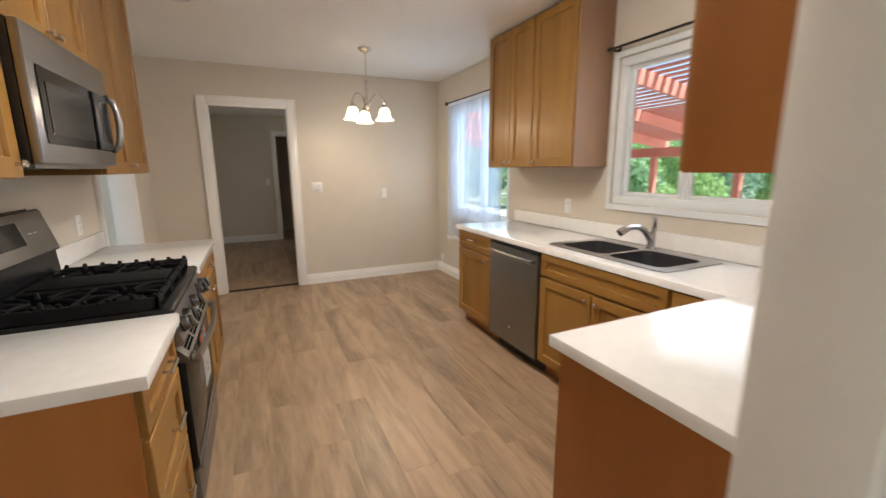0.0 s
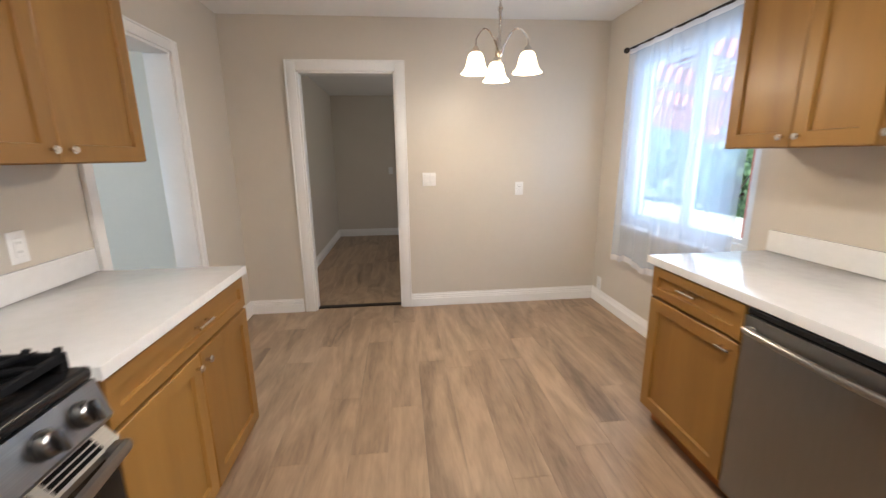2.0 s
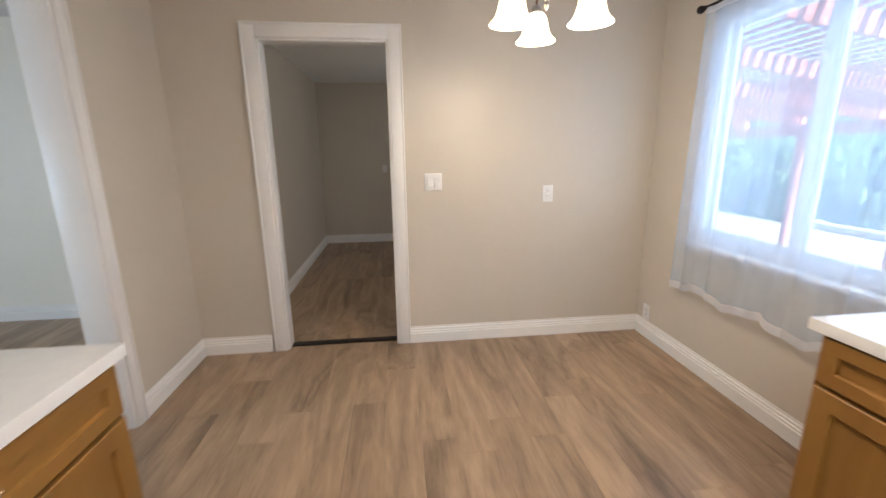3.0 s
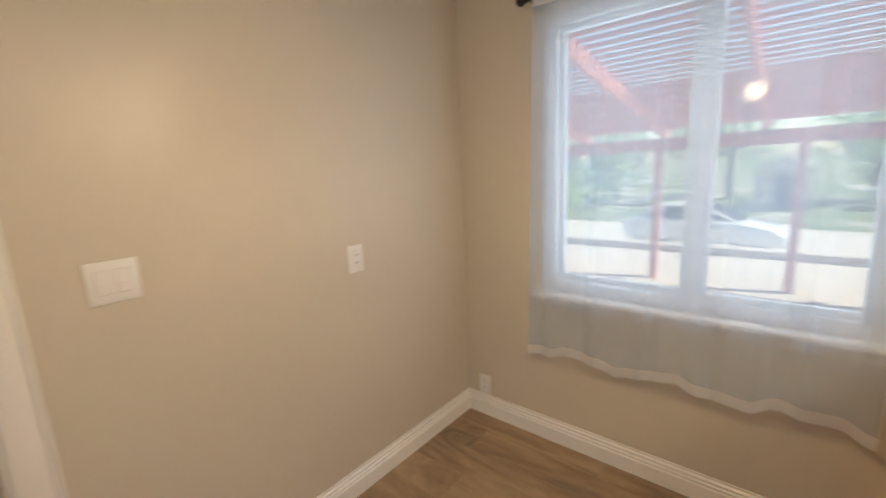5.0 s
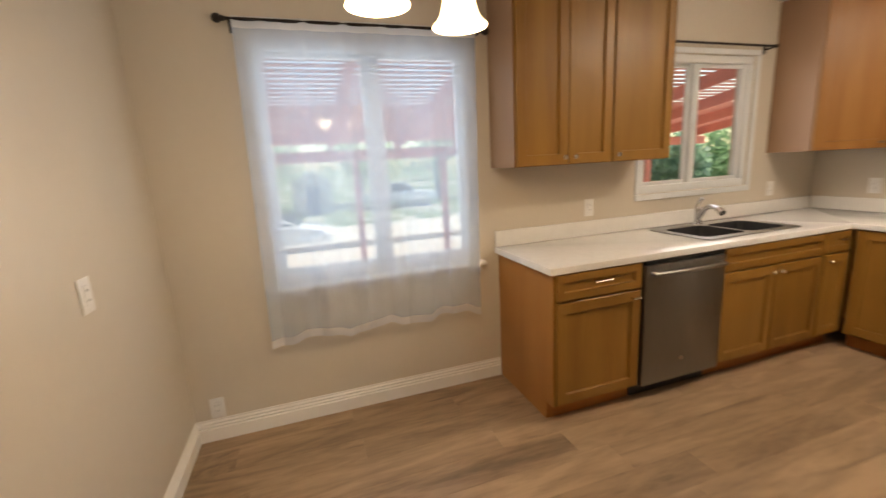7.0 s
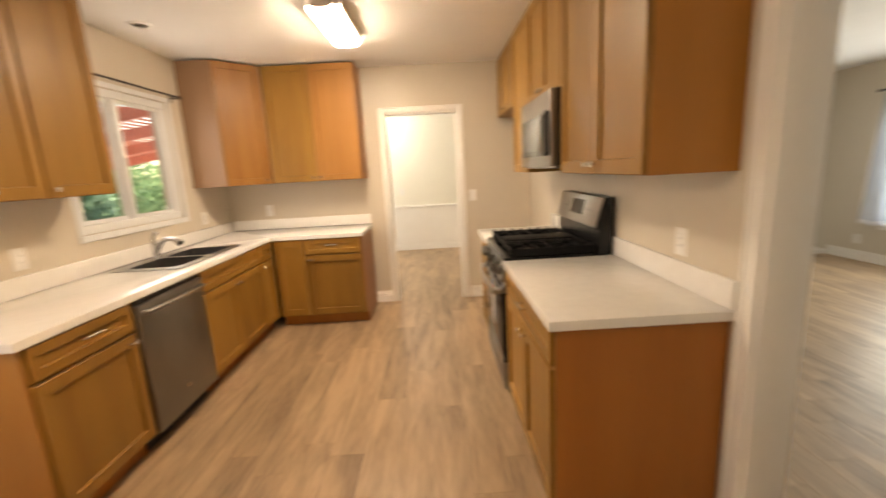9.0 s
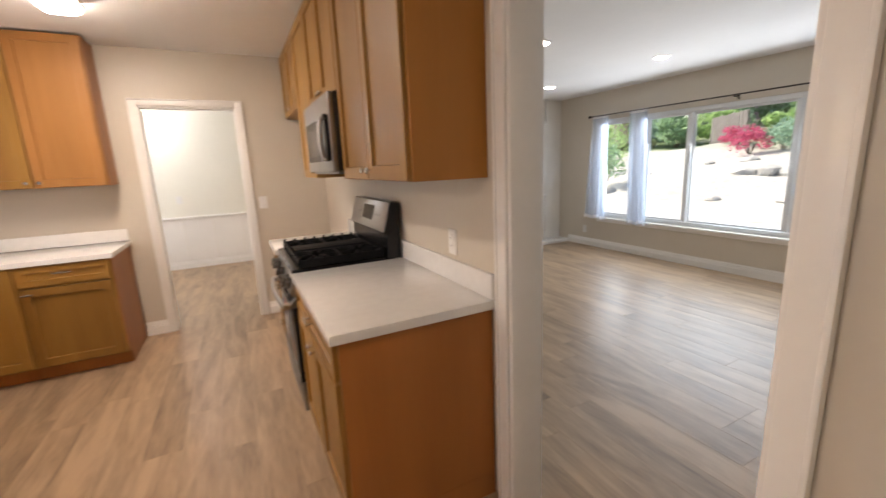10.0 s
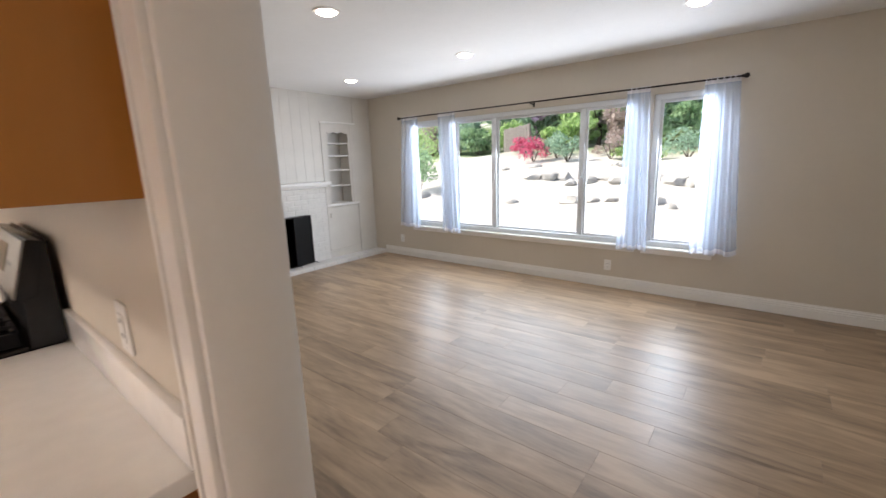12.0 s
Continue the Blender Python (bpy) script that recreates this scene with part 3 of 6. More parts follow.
for _d in ((-4.10, -2.955, 1.105, 1.148), (-4.10, -2.955, 2.112, 2.15), (-4.10, -4.062, 1.149, 2.111), (-2.988, -2.955, 1.149, 2.111)):
    _b = B()
    box(_b, -0.012, 0.0, *_d, 0.003)
    part("trim_board", _b, VINYL, _t)

# ---- cabinets ----


def shaker(bm, x0, x1, z0, z1, y=0.0, rail=0.057, deep=0.013):
    """A framed front with a recessed flat panel, in one piece; faces -y."""
    th, e = 0.020, 0.0025
    rail = min(rail, (z1 - z0) * 0.3, (x1 - x0) * 0.3)
    rings = []
    for k, d in ((0.0, 0.0), (0.0, th - e), (e, th), (rail, th), (rail + 0.0015, th - 0.002), (rail + 0.0035, th - deep)):
        rings.append([bm.verts.new((a, y - d, b)) for a, b in ((x0 + k, z0 + k), (x1 - k, z0 + k), (x1 - k, z1 - k), (x0 + k, z1 - k))])
    for q, w in zip(rings, rings[1:]):
        for n in range(4):
            bm.faces.new((q[n], q[(n + 1) % 4], w[(n + 1) % 4], w[n]))
    bm.faces.new(rings[-1]), bm.faces.new(rings[0][::-1])


def knob(parent, x, z, y=-0.020):
    bm = B()
    rod(bm, (x, y, z), (x, y - 0.014, z), 0.0055, 0.0055, 10)
    rod(bm, (x, y - 0.014, z), (x, y - 0.020, z), 0.007, 0.014, 14)
    rod(bm, (x, y - 0.020, z), (x, y - 0.026, z), 0.014, 0.0105, 14)
    part("knob", bm, NICKEL, parent, "round satin nickel knob")


def pull(parent, x, z, length=0.11, y=-0.020):
    bm = B()
    rod(bm, (x - length / 2, y - 0.026, z), (x + length / 2, y - 0.026, z), 0.0055, seg=10)
    for s in (-1, 1):
        rod(bm, (x + s * length * 0.36, y, z), (x + s * length * 0.36, y - 0.026, z), 0.0045, seg=8)
    part("handle", bm, NICKEL, parent, "satin nickel bar pull")


def cabinet(m, w, d, z0, z1, fronts, label, base=True, ends=(None, None), group="", hollow=0.0, tones=()):
    """A cabinet unit whose front faces local -y. fronts: (x0, x1, z0, z1, kind, fitting, fx, fz)."""
    c = thing("base_cabinet" if base else "wall_cabinet", m, label, "cabinet", group)
    bm = B()
    if hollow:
        box(bm, 0.0006, w - 0.0006, 0.0, d, z0, hollow)
        box(bm, 0.0006, w - 0.0006, 0.0, 0.04, hollow + 0.0005, z1)
        for x in (0.0006, w - 0.0186):
            box(bm, x, x + 0.018, 0.0405, d, hollow + 0.0005, z1)
    else:
        box(bm, 0.0006, w - 0.0006, 0.0, d, z0, z1)
    part("body", bm, MAPLE, c)
    if base:
        bm = B()
        box(bm, 0.0006, w - 0.0006, 0.065, d, 0.0, z0 - 0.0005)
        part("toe_kick", bm, PANEL, c, "dark recessed toe kick")
    for side, mat in zip((0, 1), ends):
        if mat:
            bm = B()
            x = -0.006 if side == 0 else w + 0.0006
            box(bm, x, x + 0.0055, 0.065 if base else 0.001, d, 0.0 if base else z0 - 0.001, z0, 0.0) if base else None
            box(bm, x, x + 0.0055, -0.001, d, z0, z1, 0.001)
            part("end_panel", bm, mat, c, "flat stained end panel")
    for i, (x0, x1, a, b, kind, fit, fx, fz) in enumerate(fronts):
        bm = B()
        shaker(bm, x0, x1, a, b)
        f = part(kind, bm, tones[i] if i < len(tones) else MAPLE_H if kind != "door" else MAPLE, c)
        if fit == "knob":
            knob(f, fx, fz)
        elif fit == "pull":
            pull(f, fx, fz)
        elif fit == "short":
            pull(f, fx, fz, 0.06)
    return c


RB = 0.862                     # top of the base units under the worktop
EAST = lambda x, y: pose(x, y, 0, 0, 0, -90)
WEST = lambda x, y: pose(x, y, 0, 0, 0, 90)
SOUTH = lambda x, y: pose(x, y, 0, 0, 0, 180)
G = "kitchen cabinets"

# base run under the windows (x runs towards the first doorway)
cabinet(EAST(-0.622, -1.872), 0.565, 0.618, 0.105, RB,
        [(0.012, 0.553, 0.715, 0.855, "drawer", "pull", 0.28, 0.80), (0.012, 0.553, 0.118, 0.700, "door", "short", 0.505, 0.665)],
        "maple base cabinet with one drawer and one door", ends=(SIDE_PANEL, None), group=G)
cabinet(EAST(-0.622, -3.045), 0.925, 0.618, 0.105, RB,
        [(0.010, 0.915, 0.715, 0.855, "false_front", "", 0, 0), (0.010, 0.458, 0.118, 0.700, "door", "knob", 0.425, 0.655), (0.466, 0.915, 0.118, 0.700, "door", "knob", 0.50, 0.655)],
        "maple sink base cabinet with two doors", group=G, hollow=0.68)
cabinet(EAST(-0.622, -3.970), 0.275, 0.618, 0.105, RB,
        [(0.010, 0.265, 0.715, 0.855, "drawer", "short", 0.15, 0.80), (0.010, 0.265, 0.118, 0.700, "door", "knob", 0.05, 0.655)],
        "narrow maple base cabinet with a small drawer", group=G)
# base run along the wall with the first doorway
cabinet(SOUTH(-0.660, -4.240), 0.285, 0.628, 0.105, RB, [(0.020, 0.277, 0.118, 0.855, "door", "", 0, 0)], "maple corner base cabinet with one tall door", group=G)
cabinet(SOUTH(-0.945, -4.240), 0.545, 0.628, 0.105, RB,
        [(0.010, 0.533, 0.715, 0.855, "drawer", "pull", 0.27, 0.80), (0.010, 0.533, 0.118, 0.700, "door", "short", 0.06, 0.665)],
        "maple base cabinet beside the doorway", ends=(None, PANEL), group=G)
# base units on the stove wall (x runs away from the first doorway)
cabinet(WEST(-2.622, -3.96), 0.48, 0.62, 0.105, RB,
        [(0.010, 0.47, 0.715, 0.855, "drawer", "pull", 0.28, 0.785), (0.010, 0.47, 0.445, 0.700, "drawer", "pull", 0.28, 0.585), (0.010, 0.47, 0.118, 0.430, "drawer", "pull", 0.28, 0.30)],
        "maple three-drawer base cabinet beside the range", ends=(PANEL, None), group=G)
cabinet(WEST(-2.622, -2.700), 0.935, 0.62, 0.105, RB,
        [(0.010, 0.925, 0.715, 0.855, "drawer", "pull", 0.50, 0.80), (0.010, 0.463, 0.118, 0.700, "door", "knob", 0.43, 0.655), (0.471, 0.925, 0.118, 0.700, "door", "knob", 0.505, 0.655)],
        "maple base cabinet with a wide drawer over two doors", ends=(None, PANEL), group=G)

UT = 2.488
# wall units by the dining window
cabinet(EAST(-0.302, -1.838), 0.64, 0.302, 1.402, UT,
        [(0.006, 0.332, 1.405, UT - 0.004, "door", "knob", 0.30, 1.445), (0.338, 0.634, 1.405, UT - 0.004, "door", "knob", 0.37, 1.445)],
        "maple two-door wall cabinet up to the ceiling", base=False, ends=(PALE_PANEL, None), group=G)
cabinet(EAST(-0.302, -2.478), 0.445, 0.302, 1.402, UT,
        [(0.006, 0.439, 1.405, UT - 0.004, "door", "knob", 0.035, 1.445)],
        "maple single-door wall cabinet beside the sink window", base=False, ends=(None, PALE_PANEL), group=G)
# wall units round the corner
cabinet(SOUTH(-0.620, -4.582), 0.885, 0.288, 1.388, UT,
        [(0.008, 0.437, 1.391, UT - 0.004, "door", "knob", 0.405, 1.43), (0.449, 0.877, 1.391, UT - 0.004, "door", "knob", 0.48, 1.43)],
        "maple two-door wall cabinet beside the doorway", base=False, ends=(None, PANEL), group=G, tones=(MAPLE, MAPLE_WARM))
_c = thing("wall_cabinet", pose(0, 0, 0), "maple diagonal corner wall cabinet", "cabinet", G)
_b = B()
_pts = [(-0.002, -4.262), (-0.302, -4.262), (-0.612, -4.572), (-0.612, -4.870), (-0.002, -4.870)]
_lo = [_b.verts.new((x, y, 1.388)) for x, y in _pts]
_hi = [_b.verts.new((x, y, UT)) for x, y in _pts]
_b.faces.new(_lo[::-1]), _b.faces.new(_hi)
for _i in range(5):
    _b.faces.new((_lo[_i], _lo[(_i + 1) % 5], _hi[(_i + 1) % 5], _hi[_i]))
part("body", _b, PALE_PANEL, _c)
_d = B()
shaker(_d, 0.012, 0.424, 1.391, UT - 0.004)
_d.transform(pose(-0.302, -4.262, 0, 0, 0, -135))
_dd = part("door", _d, MAPLE_WARM, _c)
_k = B()
rod(_k, (0.37, -0.020, 1.43), (0.37, -0.034, 1.43), 0.0055, seg=10)
rod(_k, (0.37, -0.034, 1.43), (0.37, -0.046, 1.43), 0.009, 0.012, 12)
_k.transform(pose(-0.302, -4.262, 0, 0, 0, -135))
part("knob", _k, NICKEL, _dd, "round satin nickel knob")
# wall units on the stove wall
cabinet(WEST(-2.940, -2.690), 0.905, 0.308, 1.380, UT,
        [(0.006, 0.449, 1.383, UT - 0.004, "door", "knob", 0.415, 1.425), (0.455, 0.899, 1.383, UT - 0.004, "door", "knob", 0.49, 1.425)],
        "maple two-door wall cabinet up to the ceiling", base=False, ends=(None, GOLD_LIT_PANEL), group=G)
cabinet(WEST(-2.940, -3.475), 0.784, 0.308, 1.842, UT,
        [(0.006, 0.389, 1.845, UT - 0.004, "door", "knob", 0.355, 1.885), (0.395, 0.778, 1.845, UT - 0.004, "door", "knob", 0.43, 1.885)],
        "short maple wall cabinet above the microwave", base=False, group=G)
cabinet(WEST(-2.940, -4.035), 0.558, 0.308, 1.378, UT,
        [(0.006, 0.552, 1.381, UT - 0.004, "door", "knob", 0.515, 1.42)],
        "maple single-door wall cabinet above the drawers", base=False, ends=(PANEL, None), group=G)
cabinet(WEST(-2.940, -4.865), 0.822, 0.308, 1.93, UT,
        [(0.006, 0.408, 1.933, UT - 0.004, "door", "knob", 0.375, 1.97), (0.414, 0.816, 1.933, UT - 0.004, "door", "knob", 0.45, 1.97)],
        "short maple wall cabinet over the refrigerator gap", base=False, ends=(None, PANEL), group=G)

# ---- worktops ----
WT = 0.90


def worktop(outline, hole, label):
    bm = B()
    loops = [outline] + ([hole] if hole else [])
    es = []
    for lp in loops:
        vs = [bm.verts.new((x, y, RB + 0.0012)) for x, y in lp]
        es += [bm.edges.new((vs[i], vs[(i + 1) % len(vs)])) for i in range(len(vs))]
    bmesh.ops.triangle_fill(bm, edges=es, use_beauty=True, use_dissolve=False)
    fs = list(bm.faces)
    r = bmesh.ops.extrude_face_region(bm, geom=fs)
    bmesh.ops.translate(bm, verts=[v for v in r["geom"] if isinstance(v, bmesh.types.BMVert)], vec=(0, 0, WT - RB - 0.0012))
    bmesh.ops.recalc_face_normals(bm, faces=bm.faces)
    sharp = [e for e in bm.edges if len(e.link_faces) == 2 and e.calc_face_angle(0) > 1.0 and max(v.co.z for v in e.verts) > WT - 0.001 and abs(e.verts[0].co.z - e.verts[1].co.z) < 1e-4]
    bmesh.ops.bevel(bm, geom=sharp, offset=0.005, segments=2, affect='EDGES', profile=0.5)
    return single("worktop", bm, QUARTZ, label, "worktop")


worktop([(-0.001, -1.838), (-0.648, -1.838), (-0.648, -4.208), (-1.515, -4.208), (-1.515, YS + 0.001), (-0.001, YS + 0.001)],
        [(-0.535, -3.035), (-0.535, -3.835), (-0.105, -3.835), (-0.105, -3.035)], "white quartz corner worktop with a sink cut-out")
worktop([(XW + 0.001, -1.740), (XW + 0.001, -2.702), (-2.592, -2.702), (-2.592, -1.740)], None, "white quartz worktop between range and opening")
worktop([(XW + 0.001, -3.478), (XW + 0.001, -3.985), (-2.580, -3.985), (-2.580, -3.478)], None, "white quartz worktop over the drawers")


def upstand(x0, x1, y0, y1):
    bm = B()
    box(bm, x0, x1, y0, y1, WT + 0.0012, WT + 0.105, 0.003, 2)
    single("backsplash", bm, QUARTZ, "white quartz backsplash strip on the worktop", "backsplash")


upstand(-0.021, -0.001, -1.842, -4.850)
upstand(-1.507, -0.022, YS + 0.001, YS + 0.021)
upstand(XW + 0.001, XW + 0.021, -1.740, -2.702)
upstand(XW + 0.001, XW + 0.021, -3.478, -3.985)

# ---- range ----


def build_range():
    W, D = 0.758, 0.615
    r = thing("gas_range", WEST(-2.612, -3.470), "stainless gas range with black cooktop and five knobs", "range")
    boxed("body", ENAMEL, r, 0.0, W, 0.0, D, 0.06, 0.880)
    for x in (0.05, W - 0.05):
        for y in (0.08, D - 0.06):
            bm = B()
            rod(bm, (x, y, 0.0), (x, y, 0.062), 0.02, 0.016, 10)
            part("foot", bm, BLACK_PLASTIC, r)
    bm = B()
    box(bm, 0.006, W - 0.006, -0.026, -0.001, 0.075, 0.245, 0.006, 2)
    dr = part("drawer", bm, DARK_STEEL, r, "dark steel storage drawer front")
    bm = B()
    box(bm, 0.05, W - 0.05, -0.034, -0.0265, 0.215, 0.237, 0.003)
    part("grip", bm, DARK_STEEL, dr)
    bm = B()
    box(bm, 0.006, W - 0.006, -0.030, -0.001, 0.255, 0.700, 0.006, 2)
    door = part("oven_door", bm, BLACK_GLASS, r, "black glass oven door")
    # sloped cap of the door with its air slots
    bm = B()
    prof = [(-0.042, 0.700), (-0.042, 0.716), (-0.006, 0.756), (-0.001, 0.756), (-0.001, 0.700)]
    ends = [[bm.verts.new((x, y, z)) for y, z in prof] for x in (0.004, W - 0.004)]
    for k in range(5):
        bm.faces.new((ends[0][k], ends[0][(k + 1) % 5], ends[1][(k + 1) % 5], ends[1][k]))
    bm.faces.new(ends[0][::-1]), bm.faces.new(ends[1])
    cap = part("door_cap", bm, STRIP_STEEL, door, "stainless strip with air slots along the door top")
    slope = Matrix.Translation((0, -0.042, 0.716)) @ Matrix.Rotation(math.atan2(0.040, 0.036), 4, 'X')
    for g0 in (0.060, 0.228, 0.396, 0.564):
        for row in range(3):
            bm = B()
            box(bm, g0, g0 + 0.140, 0.008 + row * 0.0140, 0.0185 + row * 0.0140, -0.001, 0.0012)
            bm.transform(slope)
            part("air_slot", bm, SLOT_BLACK, cap)
    bm = B()
    box(bm, 0.010, W - 0.010, -0.0325, -0.0305, 0.258, 0.292, 0.0)
    part("door_sill", bm, DARK_STEEL, door)
    bm = B()
    rows = []
    for i in range(21):
        u = i / 20
        x, y, z = 0.022 + u * (W - 0.044), -0.070 - 0.022 * math.sin(math.pi * u), 0.706
        rows.append([bm.verts.new((x, y + dy, z + dz)) for dy, dz in ((-0.007, -0.013), (-0.010, 0.0), (-0.006, 0.014), (0.004, 0.017), (0.009, 0.012), (0.009, -0.011), (0.003, -0.016))])
    for p, q in zip(rows, rows[1:]):
        for k in range(7):
            bm.faces.new((p[k], p[(k + 1) % 7], q[(k + 1) % 7], q[k]))
    bm.faces.new(rows[0][::-1]), bm.faces.new(rows[-1])
    part("handle", bm, STEEL, door, "broad bowed stainless oven handle")
    for x in (0.042, W - 0.042):
        bm = B()
        box(bm, x - 0.022, x + 0.022, -0.062, -0.0425, 0.692, 0.722, 0.006, 2)
        part("handle_mount", bm, STEEL, door)
    # sloped control panel
    bm = B()
    prof = [(-0.028, 0.768), (-0.034, 0.780), (-0.008, 0.877), (0.050, 0.8795), (0.050, 0.768)]
    ends = [[bm.verts.new((x, y, z)) for y, z in prof] for x in (0.0, W)]
    for k in range(5):
        bm.faces.new((ends[0][k], ends[0][(k + 1) % 5], ends[1][(k + 1) % 5], ends[1][k]))
    bm.faces.new(ends[0][::-1]), bm.faces.new(ends[1])
    panel = part("control_panel", bm, STEEL, r, "sloped stainless control panel")
    nrm = Vector((0, -0.966, 0.259))
    for x in (0.075, 0.175, 0.379, 0.583, 0.683):
        o = Vector((x, -0.021, 0.827))
        bm = B()
        rod(bm, o - nrm * 0.004, o + nrm * 0.009, 0.032, 0.031, 22)
        k = part("knob", bm, BLACK_PLASTIC, panel, "burner knob with a dark collar")
        bm = B()
        rod(bm, o + nrm * 0.0095, o + nrm * 0.026, 0.0285, 0.0265, 22)
        rod(bm, o + nrm * 0.026, o + nrm * 0.031, 0.0265, 0.0215, 22)
        part("cap", bm, KNOB_STEEL, k, "dark stainless cap")
        bm = B()
        box(bm, -0.0065, 0.0065, -0.026, 0.026, 0, 0.018, 0.004, 2)
        bm.transform(Matrix.Translation(o + nrm * 0.029) @ nrm.to_track_quat('Z', 'Y').to_matrix().to_4x4())
        part("grip", bm, KNOB_STEEL, k)
    # cooktop
    bm = B()
    box(bm, 0.0, W, -0.012, D - 0.085, 0.880, 0.914, 0.012, 3)
    top = part("cooktop", bm, ENAMEL, r, "glossy black cooktop")
    for x, y, q in ((0.15, 0.14, 0.045), (0.15, 0.40, 0.036), (0.608, 0.14, 0.050), (0.608, 0.40, 0.032)):
        bm = B()
        rod(bm, (x, y, 0.912), (x, y, 0.924), q * 1.25, q * 1.1, 20)
        rod(bm, (x, y, 0.924), (x, y, 0.934), q, q * 0.92, 20)
        part("burner", bm, IRON, top, "black round burner")
    bm = B()
    box(bm, 0.290, 0.468, 0.05, 0.49, 0.948, 0.966, 0.006, 2)
    part("griddle", bm, IRON, top, "flat black griddle plate")
    for x0, x1, outer in ((0.014, 0.270, -1), (0.276, 0.482, 0), (0.488, 0.744, 1)):
        bm = B()
        y0, y1 = 0.026, 0.515
        za, zb = 0.936, 0.958
        for x in (x0 + 0.008, x1 - 0.008):
            box(bm, x - 0.008, x + 0.008, y0, y1, 0.9145 if outer else za, zb, 0.003)
        for y in (y0 + 0.008, y1 - 0.008, (y0 + y1) / 2):
            box(bm, x0, x1, y - 0.008, y + 0.008, za, zb, 0.003)
        for x in (x0 + 0.010, x1 - 0.010):
            for y in (y0 + 0.01, y1 - 0.01):
                box(bm, x - 0.010, x + 0.010, y - 0.010, y + 0.010, 0.9135, za + 0.002, 0.003)
        cx = (x0 + x1) / 2
        if outer:
            xo = x0 + 0.008 if outer < 0 else x1 - 0.008
            for k in range(8):
                y = y0 + 0.012 + (y1 - y0 - 0.024) * k / 7
                # raised finger tip on the outer rail
                tube(bm, [(xo - 0.012 * outer, y, zb - 0.008), (xo, y, zb + 0.009), (xo + 0.004 * outer, y, zb + 0.006)], [0.009, 0.0085, 0.007], 8)
            for cy in (0.145, 0.395):
                for a in range(8):
                    t = 2 * math.pi * a / 8 + 0.39
                    ux, uy = math.cos(t), math.sin(t)
                    far = min((x1 - x0) / 2 / max(abs(ux), 1e-3), 0.118 / max(abs(uy), 1e-3))
                    pts = [(cx + ux * (0.035 + (far - 0.035) * q), cy + uy * (0.035 + (far - 0.035) * q), zb - 0.004 + 0.006 * math.sin(q * math.pi)) for q in (0, 0.35, 0.7, 1)]
                    tube(bm, pts, 0.0075, 6)
        part("grate", bm, IRON, top, "cast iron pan grate")
    # backguard
    bm = B()
    prof = [(D - 0.085, 0.900), (D - 0.075, 1.055), (D - 0.045, 1.060), (D - 0.002, 1.235), (D, 1.235), (D, 0.900)]
    ends = [[bm.verts.new((x, y, z)) for y, z in prof] for x in (0.0, W)]
    for k in range(6):
        bm.faces.new((ends[0][k], ends[0][(k + 1) % 6], ends[1][(k + 1) % 6], ends[1][k]))
    bm.faces.new(ends[0][::-1]), bm.faces.new(ends[1])
    bg = part("backguard", bm, ENAMEL, r, "black backguard at the wall")
    tilt = Matrix.Translation((0, D - 0.100, 1.055)) @ Matrix.Rotation(radians(-16), 4, 'X')
    bm = B()
    box(bm, 0.004, W - 0.004, 0.0062, 0.055, -0.004, 0.190, 0.004, 2)
    bm.transform(tilt)
    part("panel_housing", bm, ENAMEL, bg, "black housing of the clock panel")
    bm = B()
    box(bm, 0.012, W - 0.012, 0.0, 0.006, 0.004, 0.182, 0.0025, 2)
    bm.transform(tilt)
    face = part("clock_panel", bm, STEEL, bg, "tilted stainless clock panel")
    bm = B()
    box(bm, 0.27, 0.49, -0.002, 0.001, 0.055, 0.150)
    bm.transform(tilt)
    part("display", bm, BLACK_GLASS, face, "black clock display")
    for x in (0.52, 0.56, 0.60, 0.20, 0.16):
        bm = B()
        box(bm, x, x + 0.024, -0.0012, 0.001, 0.09, 0.10)
        bm.transform(tilt)
        part("button", bm, PRINT, face)


build_range()

# energy label taped to the oven door
_e = thing("hanging_tag", WEST(-2.582, -3.14), "white paper tag taped to the oven door", "tag")
_b = B()
_vs = [[_b.verts.new((0.02 + 0.17 * i / 5, -0.006 - 0.010 * math.sin(j / 7 * 2.2) * (0.4 + i / 8), 0.665 - 0.25 * j / 7)) for i in range(6)] for j in range(8)]
for _j in range(7):
    for _i in range(5):
        _b.faces.new((_vs[_j][_i], _vs[_j][_i + 1], _vs[_j + 1][_i + 1], _vs[_j + 1][_i]))
bmesh.ops.solidify(_b, geom=list(_b.faces), thickness=0.0015)
_sheet = part("sheet", _b, PAPER, _e)
boxed("stripe", ORANGE, _e, 0.022, 0.188, -0.0125, -0.0090, 0.628, 0.664, label="orange printed band")
boxed("tape", BLUE_TAPE, _e, 0.085, 0.110, -0.0155, -0.0130, 0.60, 0.70, label="blue masking tape")
for _i in range(2):
    boxed("print_line", PRINT, _e, 0.05, 0.13, -0.0215, -0.0200, 0.520 - _i * 0.03, 0.523 - _i * 0.03)


